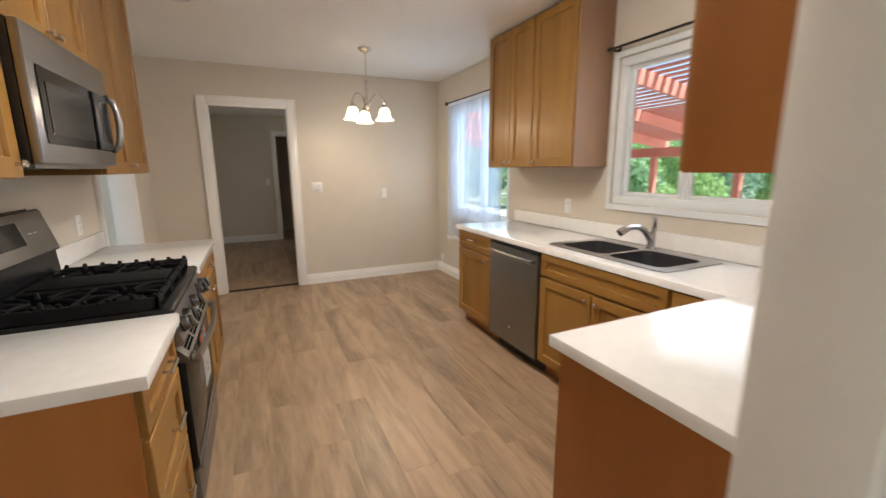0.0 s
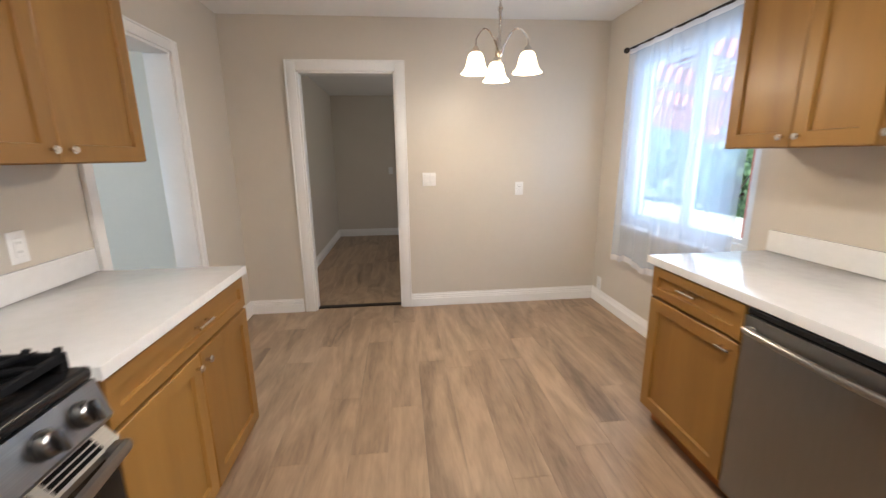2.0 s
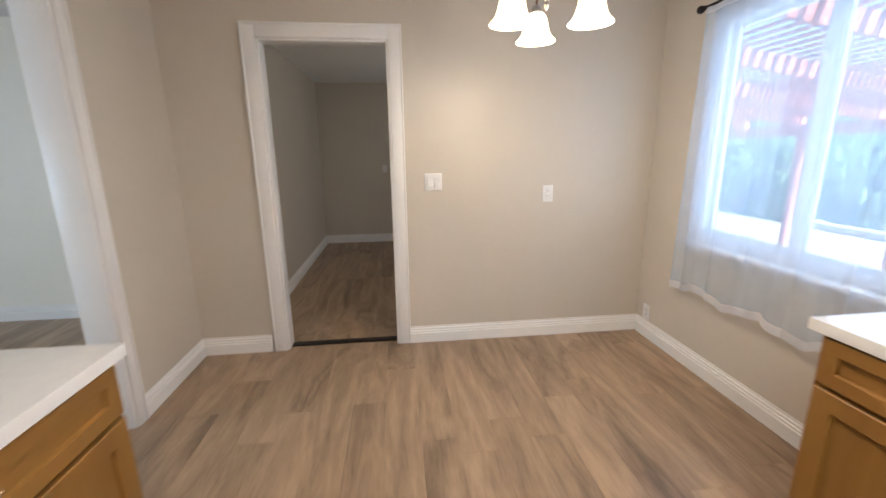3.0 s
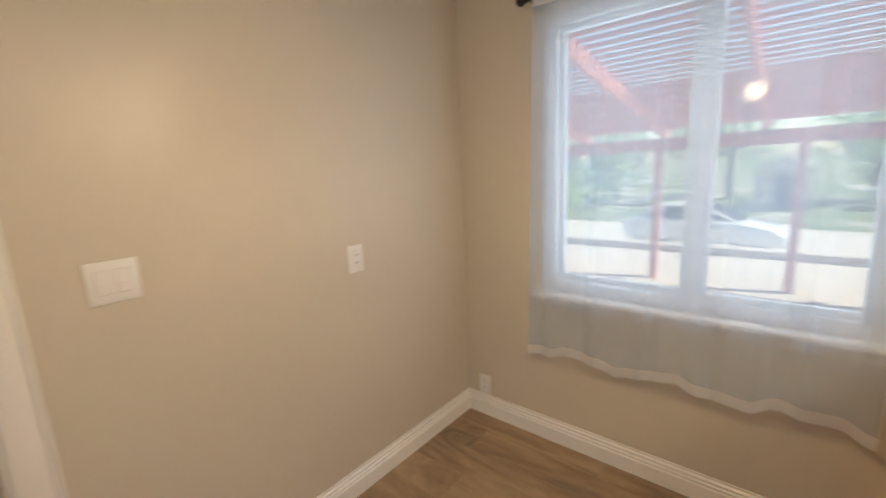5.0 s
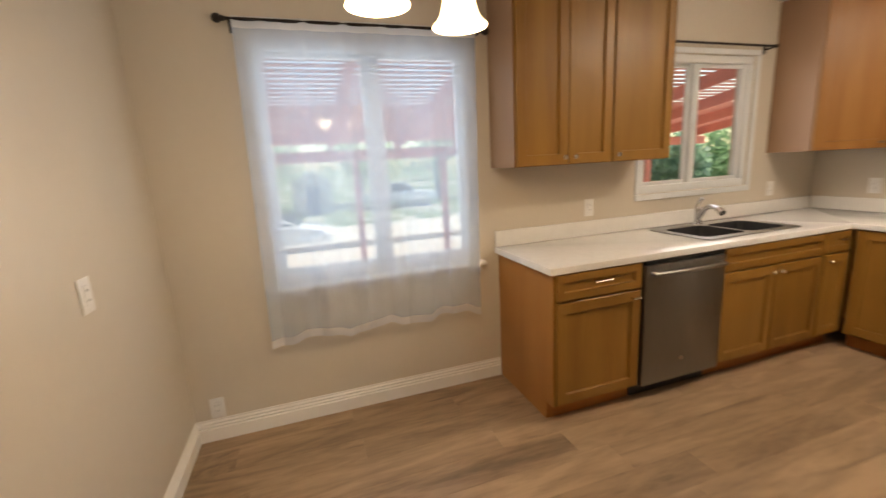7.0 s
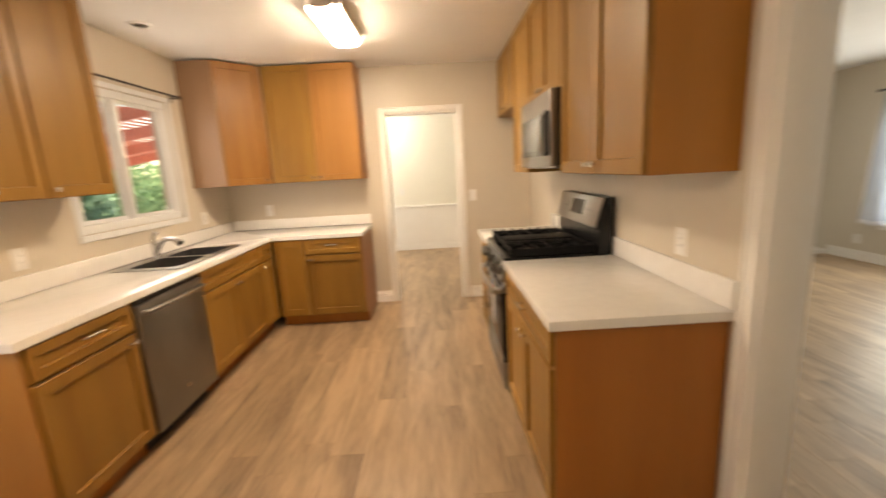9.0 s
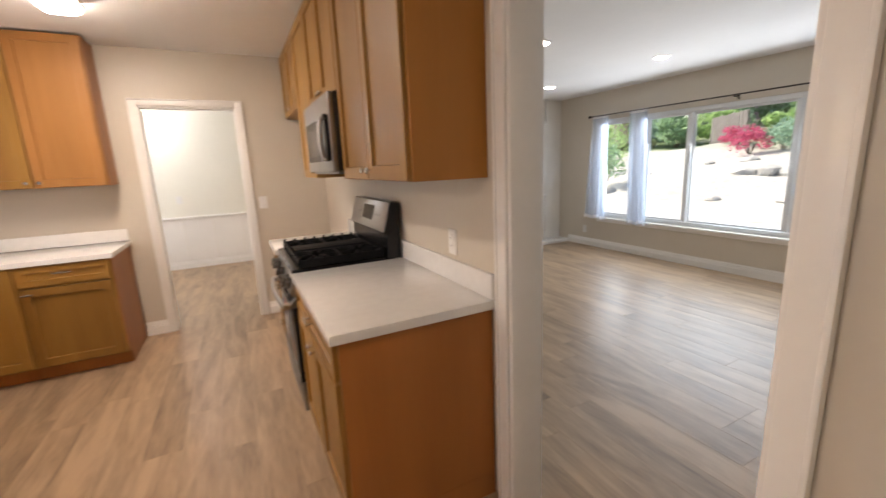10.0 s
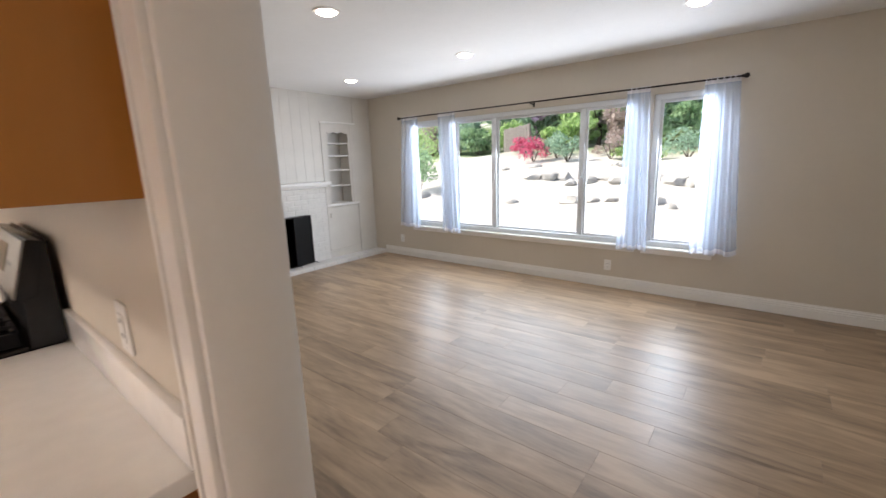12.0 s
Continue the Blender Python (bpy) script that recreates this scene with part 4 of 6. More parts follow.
# ---- microwave ----
def build_microwave():
    W, Hh, D = 0.758, 0.415, 0.345
    r = thing("microwave", pose(-2.902, -3.468, 1.422, 0, 0, 90), "stainless over-range microwave with a dark window", "microwave")
    boxed("body", BLACK_PLASTIC, r, 0.0, W, 0.0, D, 0.004, Hh)
    bm = B()
    box(bm, 0.0, W, -0.030, -0.001, 0.0, Hh, 0.006, 2)
    door = part("door", bm, STEEL, r, "brushed stainless door")
    bm = B()
    box(bm, 0.050, 0.735, -0.0335, -0.0305, 0.062, 0.300, 0.002)
    w = part("window", bm, BLACK_GLASS, door, "black door glass")
    bm = B()
    box(bm, 0.095, 0.500, -0.0355, -0.0340, 0.092, 0.258, 0.001)
    part("screen", bm, MICRO_GLASS, w, "grey see-through mesh window")
    # keypad block behind the handle
    bm = B()
    box(bm, 0.520, 0.705, -0.044, -0.0340, 0.066, 0.296, 0.006, 2)
    k = part("keypad", bm, BLACK_PLASTIC, door, "black keypad block")
    bm = B()
    box(bm, 0.560, 0.665, -0.0465, -0.0445, 0.095, 0.265, 0.001)
    part("key_field", bm, MICRO_GLASS, k)
    bm = B()
    tube(bm, [(0.700, -0.040, 0.068), (0.700, -0.062, 0.085), (0.700, -0.072, 0.13), (0.700, -0.075, 0.18), (0.700, -0.072, 0.235), (0.700, -0.062, 0.278), (0.700, -0.040, 0.294)], 0.013, 12)
    part("handle", bm, STEEL, door, "bowed vertical stainless handle")
    for z in (0.068, 0.294):
        bm = B()
        box(bm, 0.684, 0.716, -0.052, -0.0342, z - 0.012, z + 0.012, 0.004, 2)
        part("handle_mount", bm, BLACK_PLASTIC, door)
    bm = B()
    box(bm, 0.02, W - 0.02, 0.0, D - 0.02, -0.014, 0.003, 0.003)
    under = part("underside", bm, DARK_STEEL, r)
    for i in range(2):
        bm = B()
        box(bm, 0.10 + i * 0.36, 0.28 + i * 0.36, 0.08, 0.26, -0.018, -0.0145)
        part("filter", bm, BLACK_PLASTIC, under)


build_microwave()


# ---- dishwasher ----
def build_dishwasher():
    W = 0.598
    r = thing("dishwasher", EAST(-0.632, -2.443), "dark stainless dishwasher under the worktop", "dishwasher")
    boxed("body", BLACK_PLASTIC, r, 0.003, W - 0.003, 0.012, 0.58, 0.10, 0.858)
    boxed("toe_kick", BLACK_PLASTIC, r, 0.003, W - 0.003, 0.070, 0.55, 0.0, 0.0995)
    bm = B()
    box(bm, 0.002, W - 0.002, -0.022, 0.010, 0.105, 0.832, 0.006, 2)
    d = part("door", bm, DARK_STEEL, r)
    bm = B()
    box(bm, 0.002, W - 0.002, -0.016, 0.010, 0.834, 0.857, 0.003)
    part("control_strip", bm, BLACK_GLASS, d, "black control strip on top")
    bm = B()
    tube(bm, [(0.035 + (W - 0.07) * i / 14, -0.046 - 0.022 * math.sin(math.pi * i / 14), 0.785 + 0.004 * math.sin(math.pi * i / 14)) for i in range(15)], 0.0125, 12)
    part("handle", bm, STEEL, d, "bowed stainless handle")
    for x in (0.045, W - 0.045):
        bm = B()
        box(bm, x - 0.012, x + 0.012, -0.055, -0.021, 0.772, 0.798, 0.005, 2)
        part("handle_mount", bm, STEEL, d)
    bm = B()
    rod(bm, (0.29, -0.0215, 0.235), (0.29, -0.0245, 0.235), 0.013, seg=20)
    part("badge", bm, NICKEL, d, "small round badge")


build_dishwasher()


# ---- sink and tap ----
def rounded(x0, x1, y0, y1, r, n=5):
    pts = []
    for cx, cy, a in ((x1 - r, y1 - r, 0), (x0 + r, y1 - r, 90), (x0 + r, y0 + r, 180), (x1 - r, y0 + r, 270)):
        for i in range(n + 1):
            t = radians(a + 90 * i / n)
            pts.append((cx + r * math.cos(t), cy + r * math.sin(t)))
    return pts


def build_sink():
    s = thing("sink", pose(0, 0, 0), "double-bowl stainless drop-in sink in the worktop", "sink")
    bowls = [(-0.500, -0.165, -3.425, -3.065), (-0.500, -0.165, -3.805, -3.450)]
    bm = B()
    es = []
    for lp in [rounded(-0.560, -0.080, -3.870, -3.000, 0.05)] + [rounded(*b, 0.055) for b in bowls]:
        vs = [bm.verts.new((x, y, WT + 0.006)) for x, y in lp]
        es += [bm.edges.new((vs[i], vs[(i + 1) % len(vs)])) for i in range(len(vs))]
    bmesh.ops.triangle_fill(bm, edges=es, use_beauty=True)
    r = bmesh.ops.extrude_face_region(bm, geom=list(bm.faces))
    bmesh.ops.translate(bm, verts=[v for v in r["geom"] if isinstance(v, bmesh.types.BMVert)], vec=(0, 0, -0.0045))
    part("rim", bm, STEEL, s, "brushed stainless rim")
    for b in bowls:
        bm = B()
        rings = []
        for z, k in ((WT + 0.004, 0), (WT - 0.02, 0.002), (WT - 0.15, 0.010), (WT - 0.178, 0.022), (WT - 0.186, 0.05)):
            rings.append([bm.verts.new((x, y, z)) for x, y in rounded(b[0] + k, b[1] - k, b[2] + k, b[3] - k, 0.055)])
        n = len(rings[0])
        for q, w in zip(rings, rings[1:]):
            for i in range(n):
                bm.faces.new((q[i], q[(i + 1) % n], w[(i + 1) % n], w[i]))
        bm.faces.new(rings[-1])
        bowl = part("bowl", bm, SINK_DARK, s, "steel bowl coloured near-black")
        cx, cy = (b[0] + b[1]) / 2, (b[2] + b[3]) / 2
        bm = B()
        lathe(bm, [(0.001, WT - 0.1835), (0.025, WT - 0.1835), (0.040, WT - 0.180), (0.044, WT - 0.1845)], cx, cy, 20)
        part("drain", bm, CHROME, bowl)


build_sink()


def build_tap():
    t = thing("faucet", pose(-0.118, -3.44, WT + 0.0062), "chrome pull-out kitchen faucet behind the sink", "faucet")
    bm = B()
    lathe(bm, [(0.001, 0.0), (0.032, 0.0), (0.031, 0.008), (0.024, 0.014), (0.021, 0.05), (0.022, 0.085), (0.018, 0.105), (0.001, 0.11)], seg=20)
    part("body", bm, CHROME, t)
    bm = B()
    tube(bm, [(0.0, 0, 0.04), (-0.028, 0.004, 0.085), (-0.060, 0.010, 0.120), (-0.10, 0.02, 0.140), (-0.15, 0.03, 0.140), (-0.185, 0.038, 0.126)], [0.019, 0.019, 0.018, 0.017, 0.017, 0.019], 14)
    sp = part("spout", bm, CHROME, t)
    bm = B()
    rod(bm, (-0.180, 0.037, 0.130), (-0.222, 0.046, 0.106), 0.0205, 0.0225, 16)
    part("spray_head", bm, NICKEL, sp, "pull-out spray head")
    bm = B()
    tube(bm, [(0.006, 0, 0.095), (0.012, -0.006, 0.135), (0.004, -0.014, 0.170), (-0.012, -0.02, 0.190)], [0.017, 0.014, 0.011, 0.013], 12)
    part("lever", bm, CHROME, t)


build_tap()

# ---- switches and sockets ----


def plate(m, gang, rockers, label, holes=False):
    """A wall plate facing local -y."""
    p = thing("switch" if rockers else "outlet", m, label, "switch" if rockers else "outlet", kind="")
    w, h = (0.075 if gang == 1 else 0.120), 0.118
    bm = B()
    box(bm, -w / 2, w / 2, -0.006, 0.0, -h / 2, h / 2, 0.0025, 2)
    part("plate", bm, WHITE_PLASTIC, p)
    for g in range(gang):
        cx = 0 if gang == 1 else (-0.023 + 0.046 * g)
        bm = B()
        box(bm, cx - 0.0165, cx + 0.0165, -0.0085, -0.0055, -0.033, 0.033, 0.001)
        ins = part("rocker" if rockers else "socket", bm, WHITE_PLASTIC, p)
        # Grey sheet behind the insert paints in the shade of its gap.
        bm = B()
        box(bm, cx - 0.0172, cx + 0.0172, -0.0064, -0.0058, -0.0337, 0.0337)
        part("gap", bm, GAP_SHADE, p, "grey sheet standing in for shade round the insert")
        if not rockers:
            for z in (-0.017, 0.017):
                for x in (-0.0065, 0.0065):
                    bm = B()
                    box(bm, cx + x - 0.0012, cx + x + 0.0012, -0.0092, -0.0084, z - 0.004, z + 0.005)
                    part("slot", bm, SLOT, ins)
        else:
            bm = B()
            box(bm, cx - 0.015, cx + 0.015, -0.0122, -0.0084, -0.031, -0.002, 0.0008)
            part("paddle", bm, WHITE_PLASTIC, ins)
    for z in (-0.048, 0.048):
        bm = B()
        rod(bm, (0, -0.0055, z), (0, -0.0070, z), 0.003, seg=8)
        part("screw", bm, WHITE_PLASTIC, p)
    return p


plate(pose(-1.597, -0.0005, 1.187), 2, True, "white double rocker switch beside the doorway")
plate(pose(-0.775, -0.0005, 1.09), 1, False, "white single outlet on the greige wall")
plate(pose(-0.0005, -0.122, 0.190, 0, 0, -90), 1, False, "old ivory outlet low on the window wall")
plate(pose(-0.0005, -2.567, 1.094, 0, 0, -90), 1, False, "white outlet above the backsplash")
plate(pose(-0.0005, -4.35, 1.10, 0, 0, -90), 1, False, "white outlet beside the sink window")
plate(pose(-0.42, YS + 0.0005, 1.10, 0, 0, 180), 1, False, "white outlet under the corner cabinets")
plate(pose(XW + 0.0005, -2.083, 1.085, 0, 0, 90), 1, False, "white outlet over the worktop")
plate(pose(-2.625, YS + 0.0005, 1.145, 0, 0, 180), 1, True, "white rocker switch beside the doorway")
plate(pose(-1.62, -7.8795, 1.07, 0, 0, 180), 1, True, "white rocker switch above the wainscot")
plate(pose(XF + 0.0005, -2.33, 0.25, 0, 0, 90), 1, False, "white outlet under the living room window")
plate(pose(XF + 0.0005, -5.48, 0.27, 0, 0, 90), 1, False, "white outlet near the fireplace")
plate(pose(-2.02, 3.6995, 1.15), 1, True, "white switch in the back room")


# ---- lamps ----
def build_chandelier():
    lift = 0.025
    top = H - lift
    c = thing("chandelier", pose(-1.240, -1.12, lift), "brushed nickel chandelier with three lit glass shades", "chandelier")
    bm = B()
    lathe(bm, [(0.001, top - 0.042), (0.012, top - 0.042), (0.030, top - 0.030), (0.058, top - 0.014), (0.064, top - 0.004), (0.064, top - 0.0005), (0.001, top - 0.0005)], seg=28)
    part("canopy", bm, NICKEL, c)
    bm = B()
    z = top - 0.040
    i = 0
    while z > 2.215:
        a = 90 * (i % 2)
        pts = []
        for k in range(11):
            t = 2 * math.pi * k / 10
            u, w = 0.0075 * math.cos(t), 0.015 * math.sin(t)
            pts.append((u * math.cos(radians(a)), u * math.sin(radians(a)), z - 0.013 + w))
        tube(bm, pts, 0.0018, 5)
        z -= 0.0225
        i += 1
    part("chain", bm, NICKEL, c)
    bm = B()
    lathe(bm, [(0.001, 2.225), (0.006, 2.222), (0.008, 2.205), (0.016, 2.195), (0.013, 2.180), (0.0085, 2.170), (0.0085, 1.995), (0.014, 1.985), (0.021, 1.968), (0.019, 1.945), (0.010, 1.930), (0.013, 1.915), (0.006, 1.900), (0.001, 1.894)], seg=20)
    part("stem", bm, NICKEL, c)
    for a in (-36, 84, 204):
        ux, uy = math.cos(radians(a)), math.sin(radians(a))
        bm = B()
        pts = []
        for k in range(13):
            u = k / 12
            rr = 0.012 + 0.160 * u
            zz = 1.95 + 0.115 * math.sin(math.pi * min(1, u * 0.98) * 0.92) ** 0.8 + 0.012 * u
            pts.append((ux * rr, uy * rr, zz))
        pts.append((ux * 0.172, uy * 0.172, 1.958))
        tube(bm, pts, 0.0055, 8)
        arm = part("arm", bm, NICKEL, c, "curved nickel arm")
        bm = B()
        lathe(bm, [(0.001, 1.972), (0.012, 1.970), (0.021, 1.958), (0.024, 1.935), (0.027, 1.930), (0.001, 1.930)], ux * 0.172, uy * 0.172, 18)
        part("socket", bm, NICKEL, arm)
        bm = B()
        lathe(bm, [(0.024, 1.940), (0.036, 1.933), (0.046, 1.915), (0.052, 1.888), (0.058, 1.864), (0.068, 1.844), (0.083, 1.830), (0.0845, 1.826), (0.081, 1.8275), (0.065, 1.8435), (0.055, 1.865), (0.049, 1.888), (0.043, 1.913), (0.033, 1.930), (0.022, 1.938)], ux * 0.172, uy * 0.172, 28)
        part("shade", bm, SHADE, arm, "lit bell-shaped frosted glass shade")


build_chandelier()

_l = thing("ceiling_light", pose(-1.60, -3.50, 0), "lit wrap-around fluorescent ceiling light with metal ends", "ceiling light")
_b = B()
# Housing and side strips are added to keep lens glow off the ceiling.
boxed("housing", WHITE_PLASTIC, _l, -0.112, 0.112, -0.365, 0.335, H - 0.034, H - 0.0005)
for _x in (-0.112, 0.104):
    boxed("side_rail", WHITE_PLASTIC, _l, _x, _x + 0.008, -0.365, 0.335, H - 0.052, H - 0.0345)
_prof = [(-0.100, H - 0.035), (-0.100, H - 0.040), (-0.092, H - 0.068), (-0.070, H - 0.085), (0.0, H - 0.090), (0.070, H - 0.085), (0.092, H - 0.068), (0.100, H - 0.040), (0.100, H - 0.035)]
for _y0, _y1, _k, _m, _n in ((-0.36, 0.33, 1.0, LENS, "lens"), (-0.385, -0.366, 0.45, NICKEL, "end_cap"), (0.336, 0.385, 0.72, NICKEL, "end_cap")):
    _b = B()
    _e0 = [_b.verts.new((x * _k, _y0, H - (H - z) * _k if z < H - 0.01 else z)) for x, z in _prof]
    _e1 = [_b.verts.new((x * _k, _y1, H - (H - z) * _k if z < H - 0.01 else z)) for x, z in _prof]
    for _i in range(9):
        _b.faces.new((_e0[_i], _e0[(_i + 1) % 9], _e1[(_i + 1) % 9], _e1[_i]))
    _b.faces.new(_e0[::-1]), _b.faces.new(_e1)
    part(_n, _b, _m, _l)

for _x in (-4.89, -6.46):
    for _y in (-5.10, -3.415, -1.5):
        _c = thing("recessed_light", pose(_x, _y, HL), "lit recessed can light with a white trim ring", "ceiling light", "recessed ceiling lights")
        _b = B()
        lathe(_b, [(0.066, -0.0005), (0.092, -0.0005), (0.090, -0.006), (0.070, -0.008), (0.066, -0.003)], seg=28)
        part("trim_ring", _b, TRIM, _c)
        _b = B()
        lathe(_b, [(0.001, -0.024), (0.030, -0.022), (0.050, -0.018), (0.0625, -0.0100), (0.0655, -0.0008), (0.001, -0.0008)], seg=28)
        part("lens", _b, CAN, _c, "glowing lens")

_d = thing("smoke_detector", pose(-1.56, -2.29, H), "small white smoke detector on the ceiling", "smoke detector")
_b = B()
lathe(_b, [(0.001, -0.036), (0.030, -0.036), (0.048, -0.026), (0.055, -0.008), (0.055, -0.0005), (0.001, -0.0005)], seg=24)
part("body", _b, WHITE_PLASTIC, _d)
_b = B()
lathe(_b, [(0.0565, -0.010), (0.0590, -0.010), (0.0590, -0.0005), (0.0565, -0.0005)], seg=24)
part("base_ring", _b, WHITE_PLASTIC, _d)
_d = thing("ceiling_can", pose(-0.31, -3.42, H), "small white recessed can over the sink", "ceiling light")
_b = B()
lathe(_b, [(0.045, -0.0005), (0.068, -0.0005), (0.066, -0.007), (0.048, -0.009)], seg=24)
part("trim_ring", _b, WHITE_PLASTIC, _d)
_b = B()
lathe(_b, [(0.001, -0.003), (0.0445, -0.003), (0.0445, -0.0008), (0.001, -0.0008)], seg=24)
part("lens", _b, MICRO_GLASS, _d, "unlit lens")
_v = thing("ceiling_vent", pose(-2.70, -1.80, H), "white slatted ceiling vent", "vent")
_b = B()
for _q in ((-0.15, 0.15, -0.085, -0.065), (-0.15, 0.15, 0.065, 0.085), (-0.15, -0.13, -0.065, 0.065), (0.13, 0.15, -0.065, 0.065)):
    box(_b, *_q, -0.012, -0.0005, 0.002)
part("vent_frame", _b, WHITE_PLASTIC, _v)
boxed("backing", SLOT, _v, -0.13, 0.13, -0.065, 0.065, -0.003, -0.0006)
for _i in range(7):
    _b = B()
    box(_b, -0.13, 0.13, -0.008, 0.008, -0.001, 0.001)
    _b.transform(Matrix.Translation((0, -0.055 + _i * 0.0183, -0.0075)) @ Matrix.Rotation(radians(35), 4, 'X'))
    part("slat", _b, WHITE_PLASTIC, _v)
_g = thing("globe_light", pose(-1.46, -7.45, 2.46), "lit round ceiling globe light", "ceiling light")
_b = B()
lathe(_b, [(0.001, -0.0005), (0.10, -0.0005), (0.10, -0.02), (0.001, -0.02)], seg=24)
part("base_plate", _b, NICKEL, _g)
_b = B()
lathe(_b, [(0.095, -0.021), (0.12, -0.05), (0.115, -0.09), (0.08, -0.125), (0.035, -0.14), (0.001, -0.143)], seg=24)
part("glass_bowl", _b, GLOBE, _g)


# ---- curtains ----
def curtain(name, rod_x, s, y_top, y_bot, z_top, z_bot, folds, depth, seed, label, group="", wave=0.012):
    """A gathered sheer panel hanging from a rod; s is the way into the room."""
    rnd = random.Random(seed)
    c = thing(name, Matrix.Identity(4), label, "curtain", group)
    nu, nv = max(24, folds * 8), 22
    ph = [rnd.uniform(0, 6.28) for _ in range(4)]
    drop = [rnd.uniform(-1, 1) for _ in range(nu + 1)]

    def spot(u, v):
        y = (y_top[0] + (y_top[1] - y_top[0]) * u) * (1 - v) + (y_bot[0] + (y_bot[1] - y_bot[0]) * u) * v
        y += 0.006 * math.sin(9 * u * folds + ph[3]) * v
        x = rod_x + depth * (0.35 + 0.65 * v) * (0.62 * math.sin(2 * math.pi * folds * u + ph[0] + 0.6 * v) + 0.38 * math.sin(2 * math.pi * folds * 1.73 * u + ph[1]))
        zb = z_bot + wave * math.sin(2 * math.pi * folds * 0.43 * u + ph[2]) + 0.5 * wave * math.sin(2 * math.pi * folds * 1.1 * u + ph[1])
        return (x, y, z_top + (zb - z_top) * v)
    for nm, v0, v1, mat, off in (("panel", 0.0, 1.0, SHEER, 0.0), ("hem", 1 - 0.045 / (z_top - z_bot) * 1.0, 1.0005, HEM, 0.0025), ("header", -0.004, 0.028, HEM, 0.0025)):
        bm = B()
        n = nv if nm == "panel" else 3
        g = [[bm.verts.new(Vector(spot(i / nu, v0 + (v1 - v0) * j / n)) + Vector((s * off, 0, 0))) for i in range(nu + 1)] for j in range(n + 1)]
        for j in range(n):
            for i in range(nu):
                bm.faces.new((g[j][i], g[j][i + 1], g[j + 1][i + 1], g[j + 1][i]))
        part(nm, bm, mat, c)
    return c


def curtain_rod(x, ya, yb, z, xwall, brackets, label, finial=0.022):
    r = thing("curtain_rod", pose(0, 0, 0), label, "curtain rod")
    bm = B()
    rod(bm, (x, ya, z), (x, yb, z), 0.008, seg=12)
    part("rod", bm, BRONZE, r)
    for y, s in ((ya, -1), (yb, 1)):
        bm = B()
        bmesh.ops.create_uvsphere(bm, u_segments=16, v_segments=10, radius=finial, matrix=Matrix.Translation((x, y + s * finial, z)) @ Matrix.Rotation(radians(90), 4, 'X'))
        rod(bm, (x, y - s * 0.012, z), (x, y + s * 0.006, z), 0.0125, seg=12)
        part("finial", bm, BRONZE, r)
    for y in brackets:
        bm = B()
        box(bm, min(x, xwall), max(x, xwall), y - 0.005, y + 0.005, z - 0.020, z - 0.009)
        box(bm, xwall - (0.004 if xwall > x else 0), xwall + (0.004 if xwall <= x else 0), y - 0.012, y + 0.012, z - 0.045, z + 0.02, 0.001)
        part("bracket", bm, BRONZE, r)


curtain_rod(-0.072, -1.765, -0.445, 2.165, -0.0005, (-1.74, -0.475), "dark bronze curtain rod with ball finials")
curtain("curtain", -0.072, -1, (-1.722, -0.482), (-1.690, -0.452), 2.172, 0.520, 7, 0.016, 5, "white sheer curtain across the dining window", wave=0.016)
curtain_rod(-0.055, -4.160, -2.955, 2.168, -0.0005, (-4.13, -2.985), "thin dark curtain rod over the sink window", finial=0.014)
LX = XF + 0.095
curtain_rod(LX, -5.33, -1.275, 2.060, XF + 0.0005, (-5.29, -3.25, -1.31), "long dark curtain rod over the living room windows")
CG = "living room sheer curtains"
curtain("curtain", LX, 1, (-5.29, -4.98), (-5.42, -4.99), 2.066, 0.49, 5, 0.022, 11, "white sheer curtain panel, gathered", CG)
curtain("curtain", LX, 1, (-4.62, -4.33), (-4.60, -4.28), 2.066, 0.47, 5, 0.022, 12, "white sheer curtain panel, gathered", CG)
curtain("curtain", LX, 1, (-2.20, -1.99), (-2.22, -1.93), 2.066, 0.47, 5, 0.024, 13, "white sheer curtain panel, gathered", CG)
curtain("curtain", LX, 1, (-1.55, -1.29), (-1.55, -1.18), 2.066, 0.50, 6, 0.026, 14, "white sheer curtain panel pulled to the side", CG)

# ---- living room: fireplace wall ----
for _n, _x1 in (("hearth", -4.9),):
    _h = thing("hearth", pose(0, 0, 0), "low white painted brick hearth along the wall", "hearth")
    boxed("slab", WHITE_BRICK, _h, XF + 0.001, _x1, YF + 0.001, YF + 0.235, 0.0005, 0.050)
    _w = 0.20
    _i = 0
    _x = XF + 0.004
    while _x + _w < _x1:
        _b = B()
        box(_b, _x, _x + _w - 0.008, YF + 0.236, YF + 0.248, 0.001, 0.054, 0.003)
        part("brick", _b, WHITE_BRICK, _h)
        _b = B()
        box(_b, _x, _x + _w - 0.008, YF + 0.015, YF + 0.236, 0.0505, 0.056, 0.002)
        part("brick", _b, WHITE_BRICK, _h)
        _x += _w

